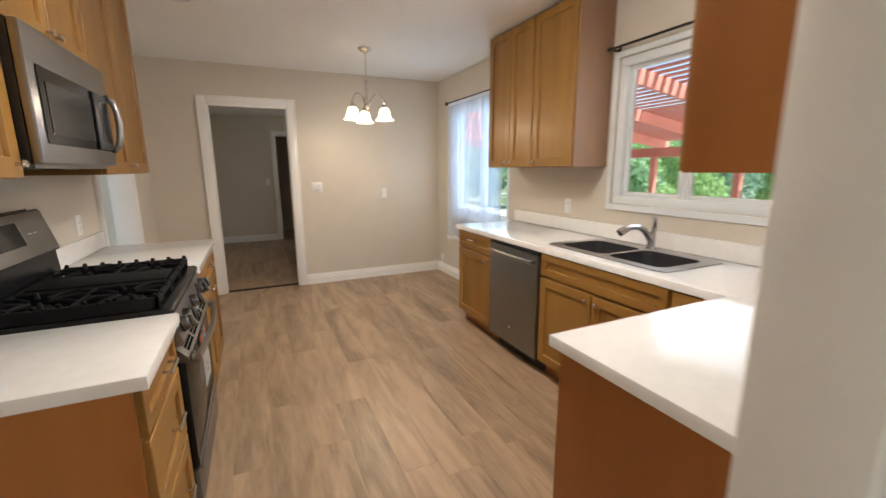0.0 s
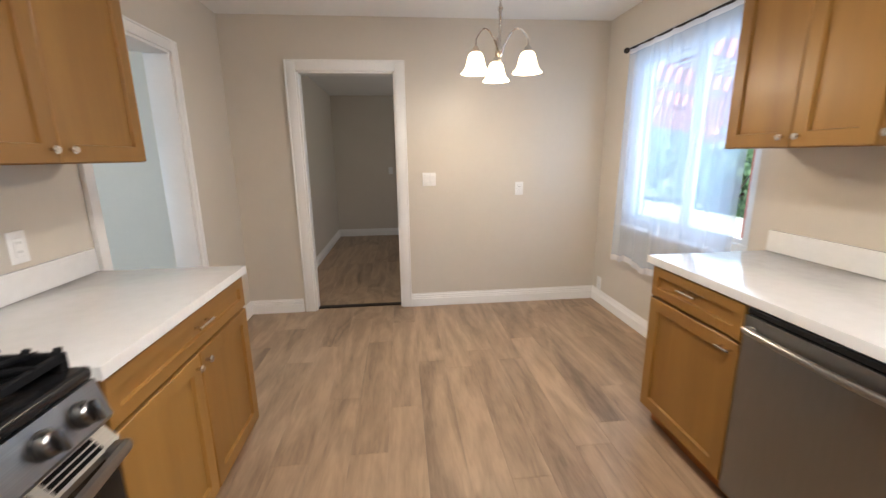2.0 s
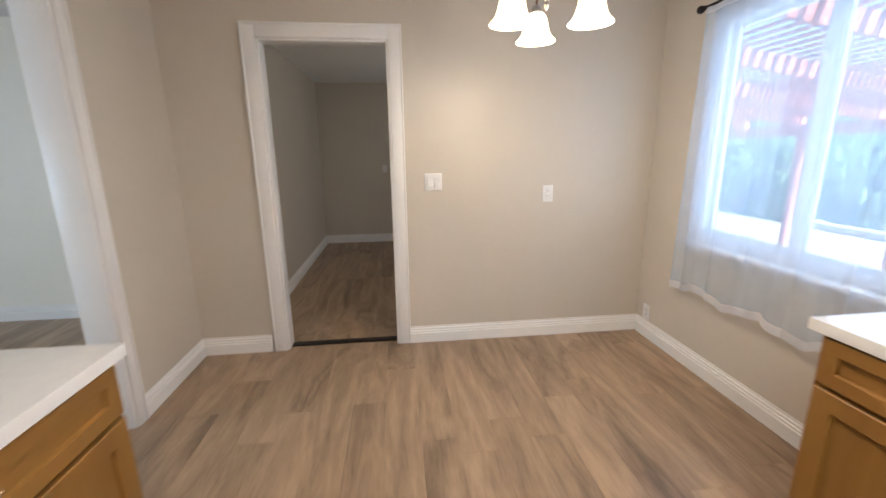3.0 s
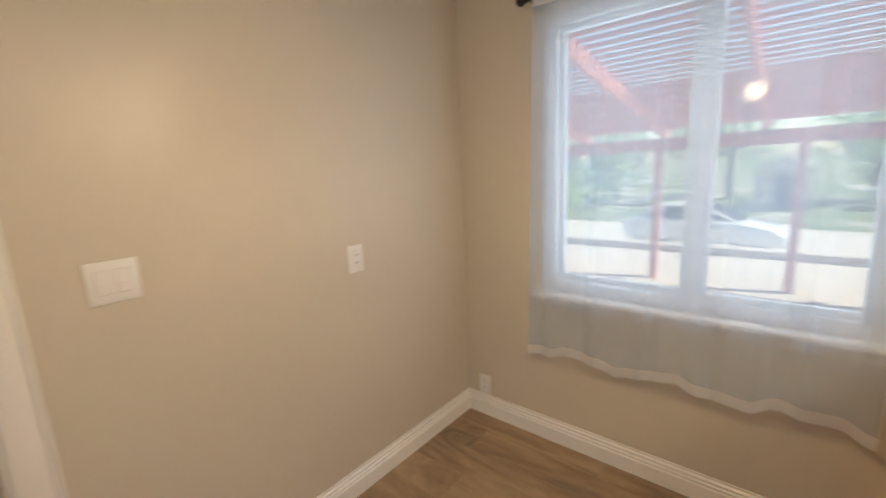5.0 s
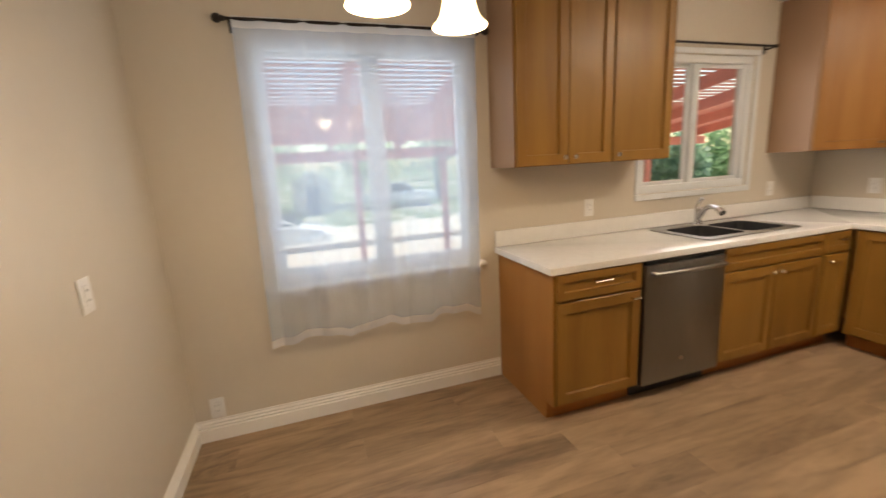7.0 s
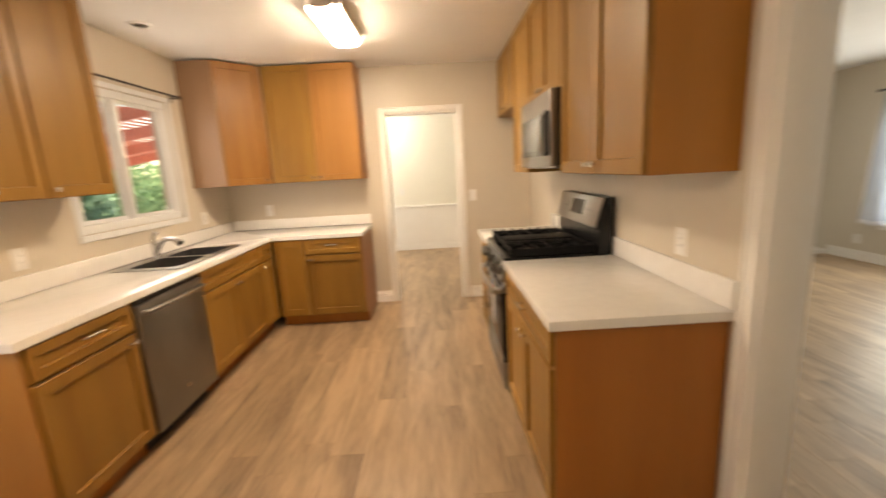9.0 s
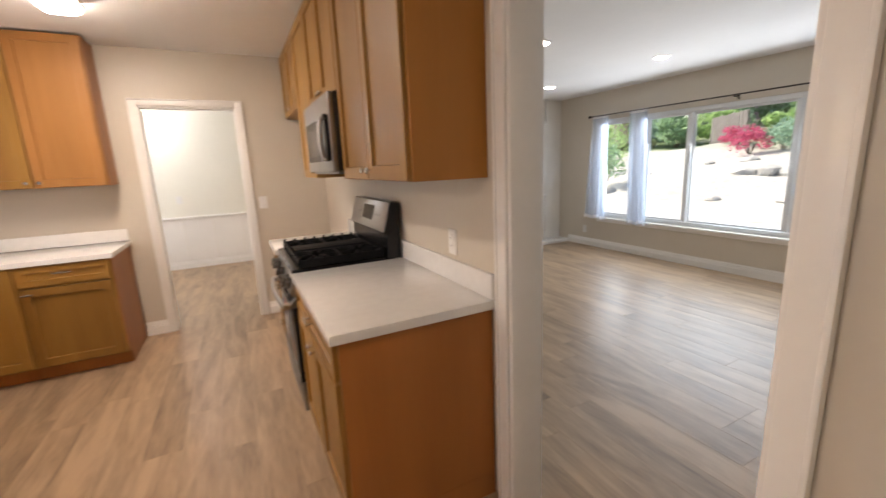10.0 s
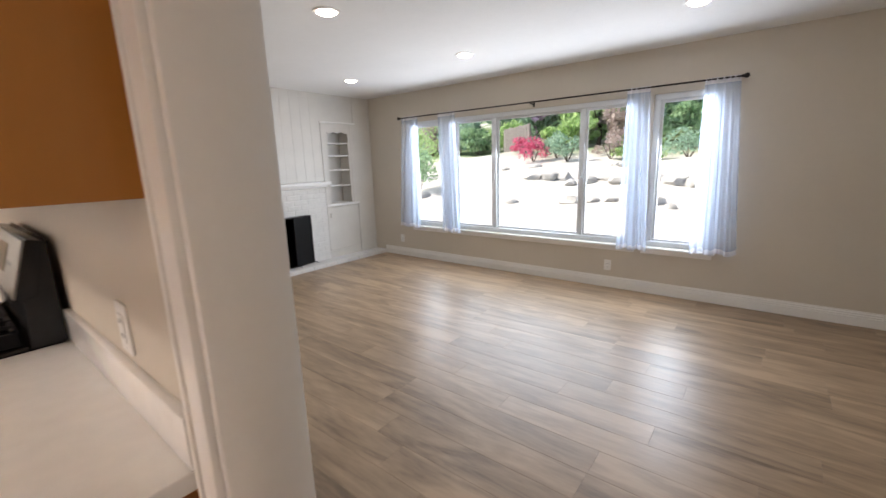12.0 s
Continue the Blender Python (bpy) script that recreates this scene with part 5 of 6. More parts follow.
_f = thing("fireplace", pose(0, 0, 0), "white painted brick fireplace front with a black firebox", "fireplace")
_rng = random.Random(4)
_row = 0
_z = 0.062
while _z < 1.14:
    _x = -6.655 + (0.0 if _row % 2 else -0.105)
    while _x < -4.95:
        _x0, _x1 = max(_x, -6.655), min(_x + 0.205, -4.95)
        _x += 0.213
        if _x1 - _x0 < 0.03 or (_x0 < -5.42 and _x1 > -6.32 and _z < 0.74):
            if not (_x1 - _x0 >= 0.03 and _z < 0.74 and (_x0 < -6.35 or _x1 > -5.39)):
                continue
            if _x0 < -6.35:
                _x1 = -6.325
            else:
                _x0 = -5.415
        _b = B()
        box(_b, _x0, _x1, YF + 0.004, YF + 0.030 + _rng.uniform(-0.002, 0.002), _z, _z + 0.062, 0.004)
        part("brick", _b, WHITE_BRICK, _f)
    _z += 0.070
    _row += 1
_b = B()
box(_b, -6.655, -4.95, YF + 0.001, YF + 0.0268, 0.755, 1.150)
box(_b, -6.655, -6.322, YF + 0.001, YF + 0.0268, 0.058, 0.755)
box(_b, -5.418, -4.95, YF + 0.001, YF + 0.0268, 0.058, 0.755)
part("mortar", _b, WHITE_BRICK, _f, "recessed painted mortar")
_b = B()
for _q in ((-6.32, -6.28, YF - 0.45, YF + 0.0005, 0.051, 0.745), (-5.46, -5.42, YF - 0.45, YF + 0.0005, 0.051, 0.745), (-6.28, -5.46, YF - 0.45, YF - 0.41, 0.051, 0.745), (-6.32, -5.42, YF - 0.45, YF + 0.0005, 0.745, 0.80), (-6.32, -5.42, YF - 0.45, YF + 0.0005, 0.0, 0.0505)):
    box(_b, *_q)
part("firebox", _b, SOOT, _f, "sooty black firebox")
_b = B()
box(_b, -6.70, -4.92, YF + 0.001, YF + 0.135, 1.158, 1.200, 0.006, 2)
part("mantel", _b, TRIM, _f, "white mantel shelf")
_b = B()
box(_b, -6.68, -4.94, YF + 0.001, YF + 0.060, 1.120, 1.157, 0.006, 2)
part("mantel_moulding", _b, TRIM, _f)

# folding screen in front of the firebox
_s = thing("fire_screen", pose(0.06, 0, 0), "black folding fireplace screen on the hearth", "fireplace screen")
for _x0, _y0, _x1, _y1 in ((-6.40, YF + 0.060, -6.10, YF + 0.110), (-6.10, YF + 0.110, -5.70, YF + 0.110), (-5.70, YF + 0.110, -5.40, YF + 0.060)):
    _b = B()
    for _p, _q in (((_x0, _y0, 0.075), (_x0, _y0, 0.745)), ((_x1, _y1, 0.075), (_x1, _y1, 0.745)), ((_x0, _y0, 0.075), (_x1, _y1, 0.075)), ((_x0, _y0, 0.745), (_x1, _y1, 0.745))):
        rod(_b, _p, _q, 0.008, seg=8)
    _leaf = part("leaf_rim", _b, BRONZE, _s)
    _b = B()
    _v = [_b.verts.new(p) for p in ((_x0, _y0, 0.08), (_x1, _y1, 0.08), (_x1, _y1, 0.74), (_x0, _y0, 0.74))]
    _b.faces.new(_v)
    bmesh.ops.solidify(_b, geom=list(_b.faces), thickness=0.003)
    part("mesh", _b, MESH_BLACK, _leaf, "dark woven wire mesh")
for _x, _y in ((-6.40, YF + 0.06), (-6.10, YF + 0.11), (-5.70, YF + 0.11), (-5.40, YF + 0.06)):
    _b = B()
    tube(_b, [(_x, _y, 0.085), (_x - 0.02, _y + 0.03, 0.075), (_x - 0.03, _y + 0.05, 0.064)], 0.006, 6)
    part("foot", _b, BRONZE, _s)

# vertical boards above the mantel and beside the shelf
_p = thing("wall_paneling", pose(0, 0, 0), "white painted vertical board paneling above the mantel", "paneling", kind="structure")
_x = -6.66
while _x < XL - 0.15:
    _b = B()
    box(_b, _x, min(_x + 0.146, XL - 0.001), YF + 0.001, YF + 0.013, 1.205 if _x < -4.95 else 0.06, HL - 0.001, 0.0015)
    part("board", _b, WHITE_BOARD, _p)
    _x += 0.1472
_b = B()
box(_b, -7.595, -7.262, YF + 0.001, YF + 0.014, 0.058, HL - 0.001, 0.003)
part("board", _b, WHITE_BOARD, _p)

# built-in shelf with scalloped opening over a cupboard door
_k = thing("built_in_shelf", pose(0, 0, 0), "white built-in niche with curved edges and empty shelves", "shelf")
_xa, _xb, _za, _zb = -7.155, -6.745, 0.870, 1.92
_b = B()
for _q in ((-7.26, _xa - 0.02, 0.830, 2.02), (_xb + 0.02, -6.662, 0.830, 2.02)):
    box(_b, _q[0], _q[1], YF + 0.001, YF + 0.022, _q[2], _q[3], 0.003)
part("side_stile", _b, WHITE_BOARD, _k)
_b = B()
_n = 40
for _side, _s0 in ((_xa, 1), (_xb, -1)):
    _edge = []
    for _i in range(_n + 1):
        _t = _i / _n
        _zz = _za + (_zb - _za) * _t
        _in = 0.012 + 0.014 * abs(math.sin(_t * math.pi * 4.5))
        _edge.append((_side - _s0 * 0.021, _side + _s0 * _in, _zz))
    for (_a0, _a1, _z0), (_c0, _c1, _z1) in zip(_edge, _edge[1:]):
        for _y, _flip in ((YF + 0.018, 1), (YF + 0.004, -1)):
            _vv = [_b.verts.new(q) for q in ((_a0, _y, _z0), (_a1, _y, _z0), (_c1, _y, _z1), (_c0, _y, _z1))]
            _b.faces.new(_vv[::_flip])
        _vv = [_b.verts.new(q) for q in ((_a1, YF + 0.018, _z0), (_a1, YF + 0.004, _z0), (_c1, YF + 0.004, _z1), (_c1, YF + 0.018, _z1))]
        _b.faces.new(_vv)
bmesh.ops.remove_doubles(_b, verts=_b.verts, dist=1e-5)
part("scalloped_edge", _b, WHITE_BOARD, _k)
_b = B()
_cols = []
for _i in range(33):
    _t = _i / 32
    _xx = _xa - 0.02 + (_xb - _xa + 0.04) * _t
    _lowz = _zb - 0.012 - 0.028 * abs(math.sin(_t * math.pi * 3))
    _cols.append((_xx, _lowz))
for (_x0, _z0), (_x1, _z1) in zip(_cols, _cols[1:]):
    for _y in (YF + 0.020, YF + 0.003):
        _b.faces.new([_b.verts.new(q) for q in ((_x0, _y, _z0), (_x1, _y, _z1), (_x1, _y, 2.02), (_x0, _y, 2.02))])
    _b.faces.new([_b.verts.new(q) for q in ((_x0, YF + 0.020, _z0), (_x1, YF + 0.020, _z1), (_x1, YF + 0.003, _z1), (_x0, YF + 0.003, _z0))])
bmesh.ops.remove_doubles(_b, verts=_b.verts, dist=1e-5)
part("scalloped_header", _b, WHITE_BOARD, _k)
_b = B()
for _q in ((-7.17, -7.155, YF - 0.235, YF, 0.86, 1.93), (-6.745, -6.73, YF - 0.235, YF, 0.86, 1.93), (-7.155, -6.745, YF - 0.235, YF - 0.215, 0.86, 1.93), (-7.155, -6.745, YF - 0.215, YF, 0.860, 0.868), (-7.155, -6.745, YF - 0.215, YF, 1.922, 1.93)):
    box(_b, *_q)
part("niche", _b, WHITE_BOARD, _k)
for _zz in (1.115, 1.345, 1.555, 1.735):
    boxed("shelf_board", TRIM, _k, -7.154, -6.746, YF - 0.213, YF - 0.004, _zz, _zz + 0.018)
_b = B()
box(_b, -7.27, -6.655, YF + 0.001, YF + 0.040, 0.828, 0.858, 0.005, 2)
part("ledge", _b, TRIM, _k)
_b = B()
box(_b, -7.28, -6.650, YF + 0.001, YF + 0.034, 2.02, 2.045, 0.005, 2)
part("cornice", _b, TRIM, _k)
_b = B()
box(_b, -7.235, -6.665, YF + 0.002, YF + 0.018, 0.165, 0.815, 0.003)
_dr = part("cupboard_door", _b, WHITE_BOARD, _k)
_b = B()
box(_b, -6.715, -6.705, YF + 0.019, YF + 0.036, 0.66, 0.73, 0.003)
part("latch", _b, NICKEL, _dr, "small metal cupboard latch")
boxed("plinth", WHITE_BOARD, _k, -7.255, -6.66, YF + 0.001, YF + 0.012, 0.058, 0.160)

# ---- room beyond the first doorway: wainscot ----
_w = thing("wainscot", pose(0, 0, 0), "white panelled wainscot with a chair rail", "wainscot", kind="structure")
_x = XW + 0.004
while _x < -0.05:
    _b = B()
    box(_b, _x, min(_x + 0.40, -0.004), -7.878, -7.868, 0.128, 0.775, 0.003)
    part("panel", _b, TRIM, _w)
    _x += 0.405
_b = B()
box(_b, XW + 0.001, -0.001, -7.879, -7.845, 0.776, 0.812, 0.006, 2)
part("chair_rail", _b, TRIM, _w)

# ---- outside: ground ----


def ground_height(x, y):
    if x > 0:
        z = -0.16 if x < 6.3 else -0.16 - 1.35 * min(1.0, (x - 6.3) / 1.6)
        if x > 16:
            z += 0.02 * (x - 16) if x < 90 else 1.48
        return z
    if x > -9.0:
        return -0.22
    t = min(1.0, (-9.0 - x) / 16.0)
    z = -0.22 + 2.3 * t + 0.13 * math.sin(x * 0.9 + y * 0.35) * min(1, t * 4) + 0.08 * math.sin(y * 1.3 + x * 0.4) * min(1, t * 4)
    if x < -25:
        z += min(10.0, (-25 - x) * 0.18)
    return z


_gx = [-900, -400, -200, -120, -80, -60, -45, -38, -32, -28] + [-25 + 0.6 * i for i in range(29)] + [-7.5, -4, 0, 2, 4, 6.0, 6.3, 6.6, 7.0, 7.4, 7.9, 9, 11, 13, 16, 20, 28, 40, 60, 90, 150, 300, 900]
_gy = [-900, -300, -120, -60, -40, -30, -24] + [-20 + 0.8 * i for i in range(36)] + [10, 13, 18, 26, 40, 70, 140, 300, 900]
_b = B()
_grid = [[_b.verts.new((x, y, ground_height(x, y))) for y in _gy] for x in _gx]
for _i in range(len(_gx) - 1):
    for _j in range(len(_gy) - 1):
        _b.faces.new((_grid[_i][_j], _grid[_i + 1][_j], _grid[_i + 1][_j + 1], _grid[_i][_j + 1]))
single("ground", _b, GROUND, "dry pale soil and grass around the house", "ground", kind="structure")
slab("patio", CONCRETE, "pale concrete patio under the pergola", "patio", 0.151, 6.2, -9.0, 4.5, -0.5, -0.10)
slab("driveway", CONCRETE, "pale concrete driveway below the patio", "driveway", 8.2, 19.0, -9.0, 14.0, -1.9, -1.44)
_b = B()
box(_b, 5.9, 6.2, -9.0, 4.5, -0.0985, 0.02, 0.02, 2)
single("patio_kerb", _b, CONCRETE, "white concrete edge of the patio", "kerb", kind="structure")

# pergola: sloping rafters, slats across them, a front beam on posts
_pg = thing("pergola", pose(0, 0, 0), "red stained timber pergola over the patio", "pergola")
PX0, PX1, PZ0, PZ1 = 0.17, 4.05, 2.46, 1.86


def roof_z(x):
    return PZ0 + (PZ1 - PZ0) * (x - PX0) / (PX1 - PX0)


for _y in [-8.3 + 1.02 * i for i in range(13)]:
    _b = B()
    _v = [_b.verts.new(q) for x in (PX0, PX1 + 0.25) for yy in (_y - 0.022, _y + 0.022) for q in ((x, yy, roof_z(x) - 0.145), (x, yy, roof_z(x)))]
    for _q in ((0, 1, 3, 2), (4, 6, 7, 5), (0, 4, 5, 1), (2, 3, 7, 6), (0, 2, 6, 4), (1, 5, 7, 3)):
        _b.faces.new([_v[i] for i in _q])
    part("rafter", _b, REDWOOD, _pg)
_n = 0
_x = PX0 + 0.10
_slat = None
while _x < PX1 + 0.2:
    _z = roof_z(_x + 0.03) + 0.0015
    if _slat is None:
        _b = B()
        box(_b, -0.027, 0.027, -8.5, 4.2, 0.0, 0.013)
        _slat = mesh_of(_b, "slat", REDWOOD)
    _o = new("slat", _slat)
    _o.parent = _pg
    _o.matrix_local = pose(_x, 0, _z, 0, 8.8, 0)
    _x += 0.118 if _x < 2.3 else 0.072
_b = B()
box(_b, PX1 - 0.05, PX1 + 0.05, -8.5, 4.2, roof_z(PX1) - 0.30, roof_z(PX1) - 0.1455, 0.006)
part("front_beam", _b, REDWOOD, _pg)
for _y in (-7.1, -5.7, -4.3, -2.9, -1.50, -0.10, 1.3, 2.7):
    _b = B()
    box(_b, PX1 - 0.045, PX1 + 0.045, _y - 0.045, _y + 0.045, -0.0995, roof_z(PX1) - 0.3005, 0.006)
    part("post", _b, REDWOOD, _pg)


# ---- plants ----
def foliage(bm, rnd, cx, cy, cz, rx, ry, rz, count, size):
    lumps = [(rnd.gauss(0, 0.5), rnd.gauss(0, 0.5), rnd.uniform(-0.5, 0.7), rnd.uniform(0.35, 0.65)) for _ in range(9)]
    for _ in range(count):
        lx, ly, lz, lr = lumps[rnd.randrange(9)]
        d = Vector((rnd.gauss(0, 1), rnd.gauss(0, 1), rnd.gauss(0, 1))).normalized() * lr * rnd.uniform(0.55, 1.05)
        p = Vector((cx + rx * (lx + d.x) * 0.75, cy + ry * (ly + d.y) * 0.75, cz + rz * (lz + d.z) * 0.75))
        q = Euler((rnd.uniform(0, 6.3), rnd.uniform(0, 6.3), rnd.uniform(0, 6.3))).to_matrix()
        s = size * rnd.uniform(0.6, 1.4)
        v = [bm.verts.new(p + q @ Vector(c)) for c in ((-s * 0.5, 0, 0), (0, -s * 0.32, s * 0.10), (s * 0.6, 0, 0), (0, s * 0.32, s * 0.10))]
        bm.faces.new(v)


def leafy(name, bm, mat, parent):
    me = bpy.data.meshes.new(name)
    bm.to_mesh(me)
    bm.free()
    me.materials.append(mat)
    ob = new(name, me)
    ob.parent = parent
    return ob


def tree(x, y, h, spread, mat, seed, label, count=1500, size=0.22, low=0.66):
    rnd = random.Random(seed)
    z = ground_height(x, y)
    t = thing("tree", pose(x, y, z - 0.02), label, "tree", "trees outside")
    bm = B()
    top = h * 0.55
    tube(bm, [(0, 0, 0), (0.03 * h * rnd.uniform(-1, 1), 0.02 * h, top * 0.4), (0.03 * h * rnd.uniform(-1, 1), 0, top * 0.75), (0, 0.02 * h, h * 0.85)], [h * 0.035, h * 0.026, h * 0.018, h * 0.006], 10)
    for i in range(6):
        a = i * 1.05 + rnd.uniform(-0.3, 0.3)
        z0 = top * rnd.uniform(0.45, 0.95)
        L = spread * rnd.uniform(0.5, 0.8)
        tube(bm, [(0, 0, z0), (L * 0.5 * math.cos(a), L * 0.5 * math.sin(a), z0 + h * 0.10), (L * math.cos(a), L * math.sin(a), z0 + h * 0.24)], [h * 0.013, h * 0.009, h * 0.003], 7)
    part("trunk", bm, BARK, t)
    bm = B()
    foliage(bm, rnd, 0, 0, h * low, spread, spread, h * (0.42 if low > 0.6 else 0.55), count, size)
    leafy("crown", bm, mat, t)
    return t


def shrub(x, y, r, h, mat, seed, label, count=500, size=0.11):
    rnd = random.Random(seed)
    t = thing("shrub", pose(x, y, ground_height(x, y) - 0.02), label, "shrub", "garden shrubs")
    bm = B()
    for i in range(5):
        a = i * 1.26
        tube(bm, [(0.03 * math.cos(a), 0.03 * math.sin(a), 0), (0.4 * r * math.cos(a), 0.4 * r * math.sin(a), h * 0.6)], [0.02, 0.006], 6)
    part("stems", bm, BARK, t)
    bm = B()
    foliage(bm, rnd, 0, 0, h * 0.52, r, r, h * 0.55, count, size)
    leafy("crown", bm, mat, t)
    return t


# beyond the living room: shrubs and trees on the rise
for _i, (_x, _y, _r, _h, _m, _l) in enumerate((
        (-20.5, -9.6, 0.85, 1.15, LEAF_PINK, "bright pink flowering shrub on the slope"),
        (-21.5, -10.6, 0.7, 0.9, LEAF_PINK, "pink flowering shrub among green shrubs"),
        (-20.0, -7.8, 0.9, 1.2, LEAF_BLUE, "blue-green rounded shrub on the slope"),
        (-21.0, -8.7, 0.8, 1.3, LEAF_BLUE, "blue-green rounded shrub on the slope"),
        (-20.5, -6.2, 0.95, 1.2, LEAF_DUSTY, "dusty pink shrub on the slope"),
        (-20.5, -5.0, 1.0, 1.1, LEAF_LIME, "light green shrub on the slope"),
        (-20.0, -3.4, 1.2, 1.1, LEAF_BLUE, "grey green shrub on the slope"),
        (-20.4, -2.0, 1.2, 1.2, LEAF_BLUE, "blue green shrub on the slope"),
        (-20.8, -0.4, 1.2, 1.2, LEAF_LIME, "light green shrub on the slope"),
        (-13.5, -10.4, 1.0, 1.9, LEAF, "tall green shrub near the fence"),
        (-15.5, -12.8, 1.2, 1.9, LEAF_LIME, "light green shrub near the fence"),
        (-18.5, -15.0, 1.6, 2.2, LEAF_LIME, "light green shrub near the fence"))):
    shrub(_x, _y, _r, _h, _m, 40 + _i, _l, count=700 if _r > 0.9 else 550)
for _i, (_x, _y, _h, _s, _m, _l) in enumerate((
        (-27, -19, 6.0, 3.0, LEAF, "dark green tree behind the slope"), (-29, -15.5, 6.0, 3.0, LEAF_BLUE, "soft blue green tree behind the slope"),
        (-28, -12.0, 4.6, 2.4, LEAF_PURPLE, "purple-leaved tree behind the slope"), (-30, -9.0, 5.2, 2.8, LEAF_LIME, "light green tree behind the slope"),
        (-29, -5.5, 4.6, 2.8, LEAF_LIME, "light green tree behind the slope"), (-30, -2.0, 5.2, 3.0, LEAF_BLUE, "soft blue green tree behind the slope"),
        (-28, 1.5, 5.0, 3.0, LEAF_LIME, "light green tree behind the slope"), (-24, -24, 6.5, 3.2, LEAF, "dark green tree behind the slope"),
        (-33, -22, 7.5, 3.6, LEAF, "tall dark green tree"), (-34, -12, 7.5, 3.8, LEAF_LIME, "tall light green tree"), (-35, -5, 7.5, 3.8, LEAF_LIME, "tall light green tree"),
        (-25, -8.2, 3.6, 2.0, LEAF_LIME, "light green bushy tree on the rise"), (-25.5, -3.6, 3.4, 2.2, LEAF_BLUE, "soft blue green bushy tree on the rise"), (-25, -0.2, 3.4, 2.2, LEAF_LIME, "light green bushy tree on the rise"), (-26, -11.4, 4.2, 2.0, LEAF_PURPLE, "purple-leaved bushy tree on the rise"))):
    tree(_x, _y, _h, _s, _m, 80 + _i, _l, 2200, 0.34, 0.48)

for _i in range(17):
    _m = (LEAF_LIME, LEAF_BLUE, LEAF, LEAF_LIME, LEAF_DUSTY, LEAF_BLUE, LEAF)[_i % 7]
    _k = (0.35 * math.sin(2.1 * _i), 0.9 + 0.25 * math.sin(1.7 * _i))
    shrub(-23.6 + _k[0] - (1.2 if -13.5 < -24 + 1.55 * _i < -10 else 0), -24 + 1.55 * _i, 1.45, 2.3 * _k[1], _m, 500 + _i, "dense leafy bush at the foot of the trees", count=1500, size=0.20)


def boulder(x, y, s, seed):
    rnd = random.Random(seed)
    bm = B()
    bmesh.ops.create_icosphere(bm, subdivisions=2, radius=1.0)
    off = Vector((rnd.uniform(0, 50), rnd.uniform(0, 50), rnd.uniform(0, 50)))
    kx, ky, kz = rnd.uniform(0.8, 1.4), rnd.uniform(0.8, 1.4), rnd.uniform(0.55, 0.8)
    for v in bm.verts:
        k = 1 + 0.35 * noise.noise(v.co * 1.1 + off) + 0.12 * noise.noise(v.co * 3 + off)
        v.co = Vector((v.co.x * kx, v.co.y * ky, v.co.z * kz)) * k * s
    ob = single("boulder", bm, STONE, "pale rough boulder on the dry slope", "boulder", "slope boulders")
    ob.location = (x, y, ground_height(x, y) + s * 0.06)
    ob.rotation_euler = (0, 0, rnd.uniform(0, 6))


_rng = random.Random(9)
for _i in range(13):
    boulder(-15.6 + _rng.uniform(-0.3, 0.3), -7.2 + _i * 0.46, _rng.uniform(0.20, 0.34), 200 + _i)
for _i in range(10):
    boulder(-13.2 + _rng.uniform(-0.3, 0.3), -4.9 + _i * 0.45, _rng.uniform(0.14, 0.26), 230 + _i)
for _i in range(9):
    boulder(_rng.uniform(-19, -13), _rng.uniform(-11, -1), _rng.uniform(0.10, 0.26), 260 + _i)

_fn = thing("fence", pose(0, 0, 0), "weathered wooden board fence on the slope", "fence")
for _i in range(9):
    _y = -12.6 + _i * 0.17
    _z = ground_height(-23.0, _y)
    _b = B()
    box(_b, -23.02, -22.995, _y, _y + 0.155, _z - 0.05, _z + 1.25 + 0.02 * (_i % 3), 0.004)
    part("board", _b, FENCE_WOOD, _fn)
for _y in (-12.6, -11.15):
    _z = ground_height(-23.1, _y)
    _b = B()
    box(_b, -23.12, -23.03, _y, _y + 0.09, _z - 0.05, _z + 1.3, 0.004)
    part("post", _b, FENCE_WOOD, _fn)

# beyond the patio: hedge, trees, parked cars, shed
for _i, (_x, _y, _r, _h, _m) in enumerate((
        (14.0, 6.8, 2.0, 3.9, LEAF_LIME), (16.5, 9.8, 2.3, 4.4, LEAF_LIME), (19.5, 8.4, 2.2, 4.2, LEAF_BLUE), (20.5, 12.5, 2.4, 4.8, LEAF_LIME), (23.0, 10.2, 2.4, 4.6, LEAF_BLUE),
        (12.0, 7.6, 1.8, 3.6, LEAF_LIME), (24.5, 7.6, 2.2, 4.2, LEAF_LIME), (9.5, -9.4, 1.7, 3.4, LEAF_LIME), (11.0, -12.2, 2.0, 3.9, LEAF), (8.6, -12.8, 1.8, 3.6, LEAF_BLUE), (13.0, -15.0, 2.2, 4.4, LEAF_LIME), (9.0, -16.5, 2.0, 4.2, LEAF), (12.8, -9.0, 1.8, 3.6, LEAF_BLUE))):
    shrub(_x, _y, _r, _h, _m, 300 + _i, "tall light green bush beyond the patio", count=2600, size=0.24)
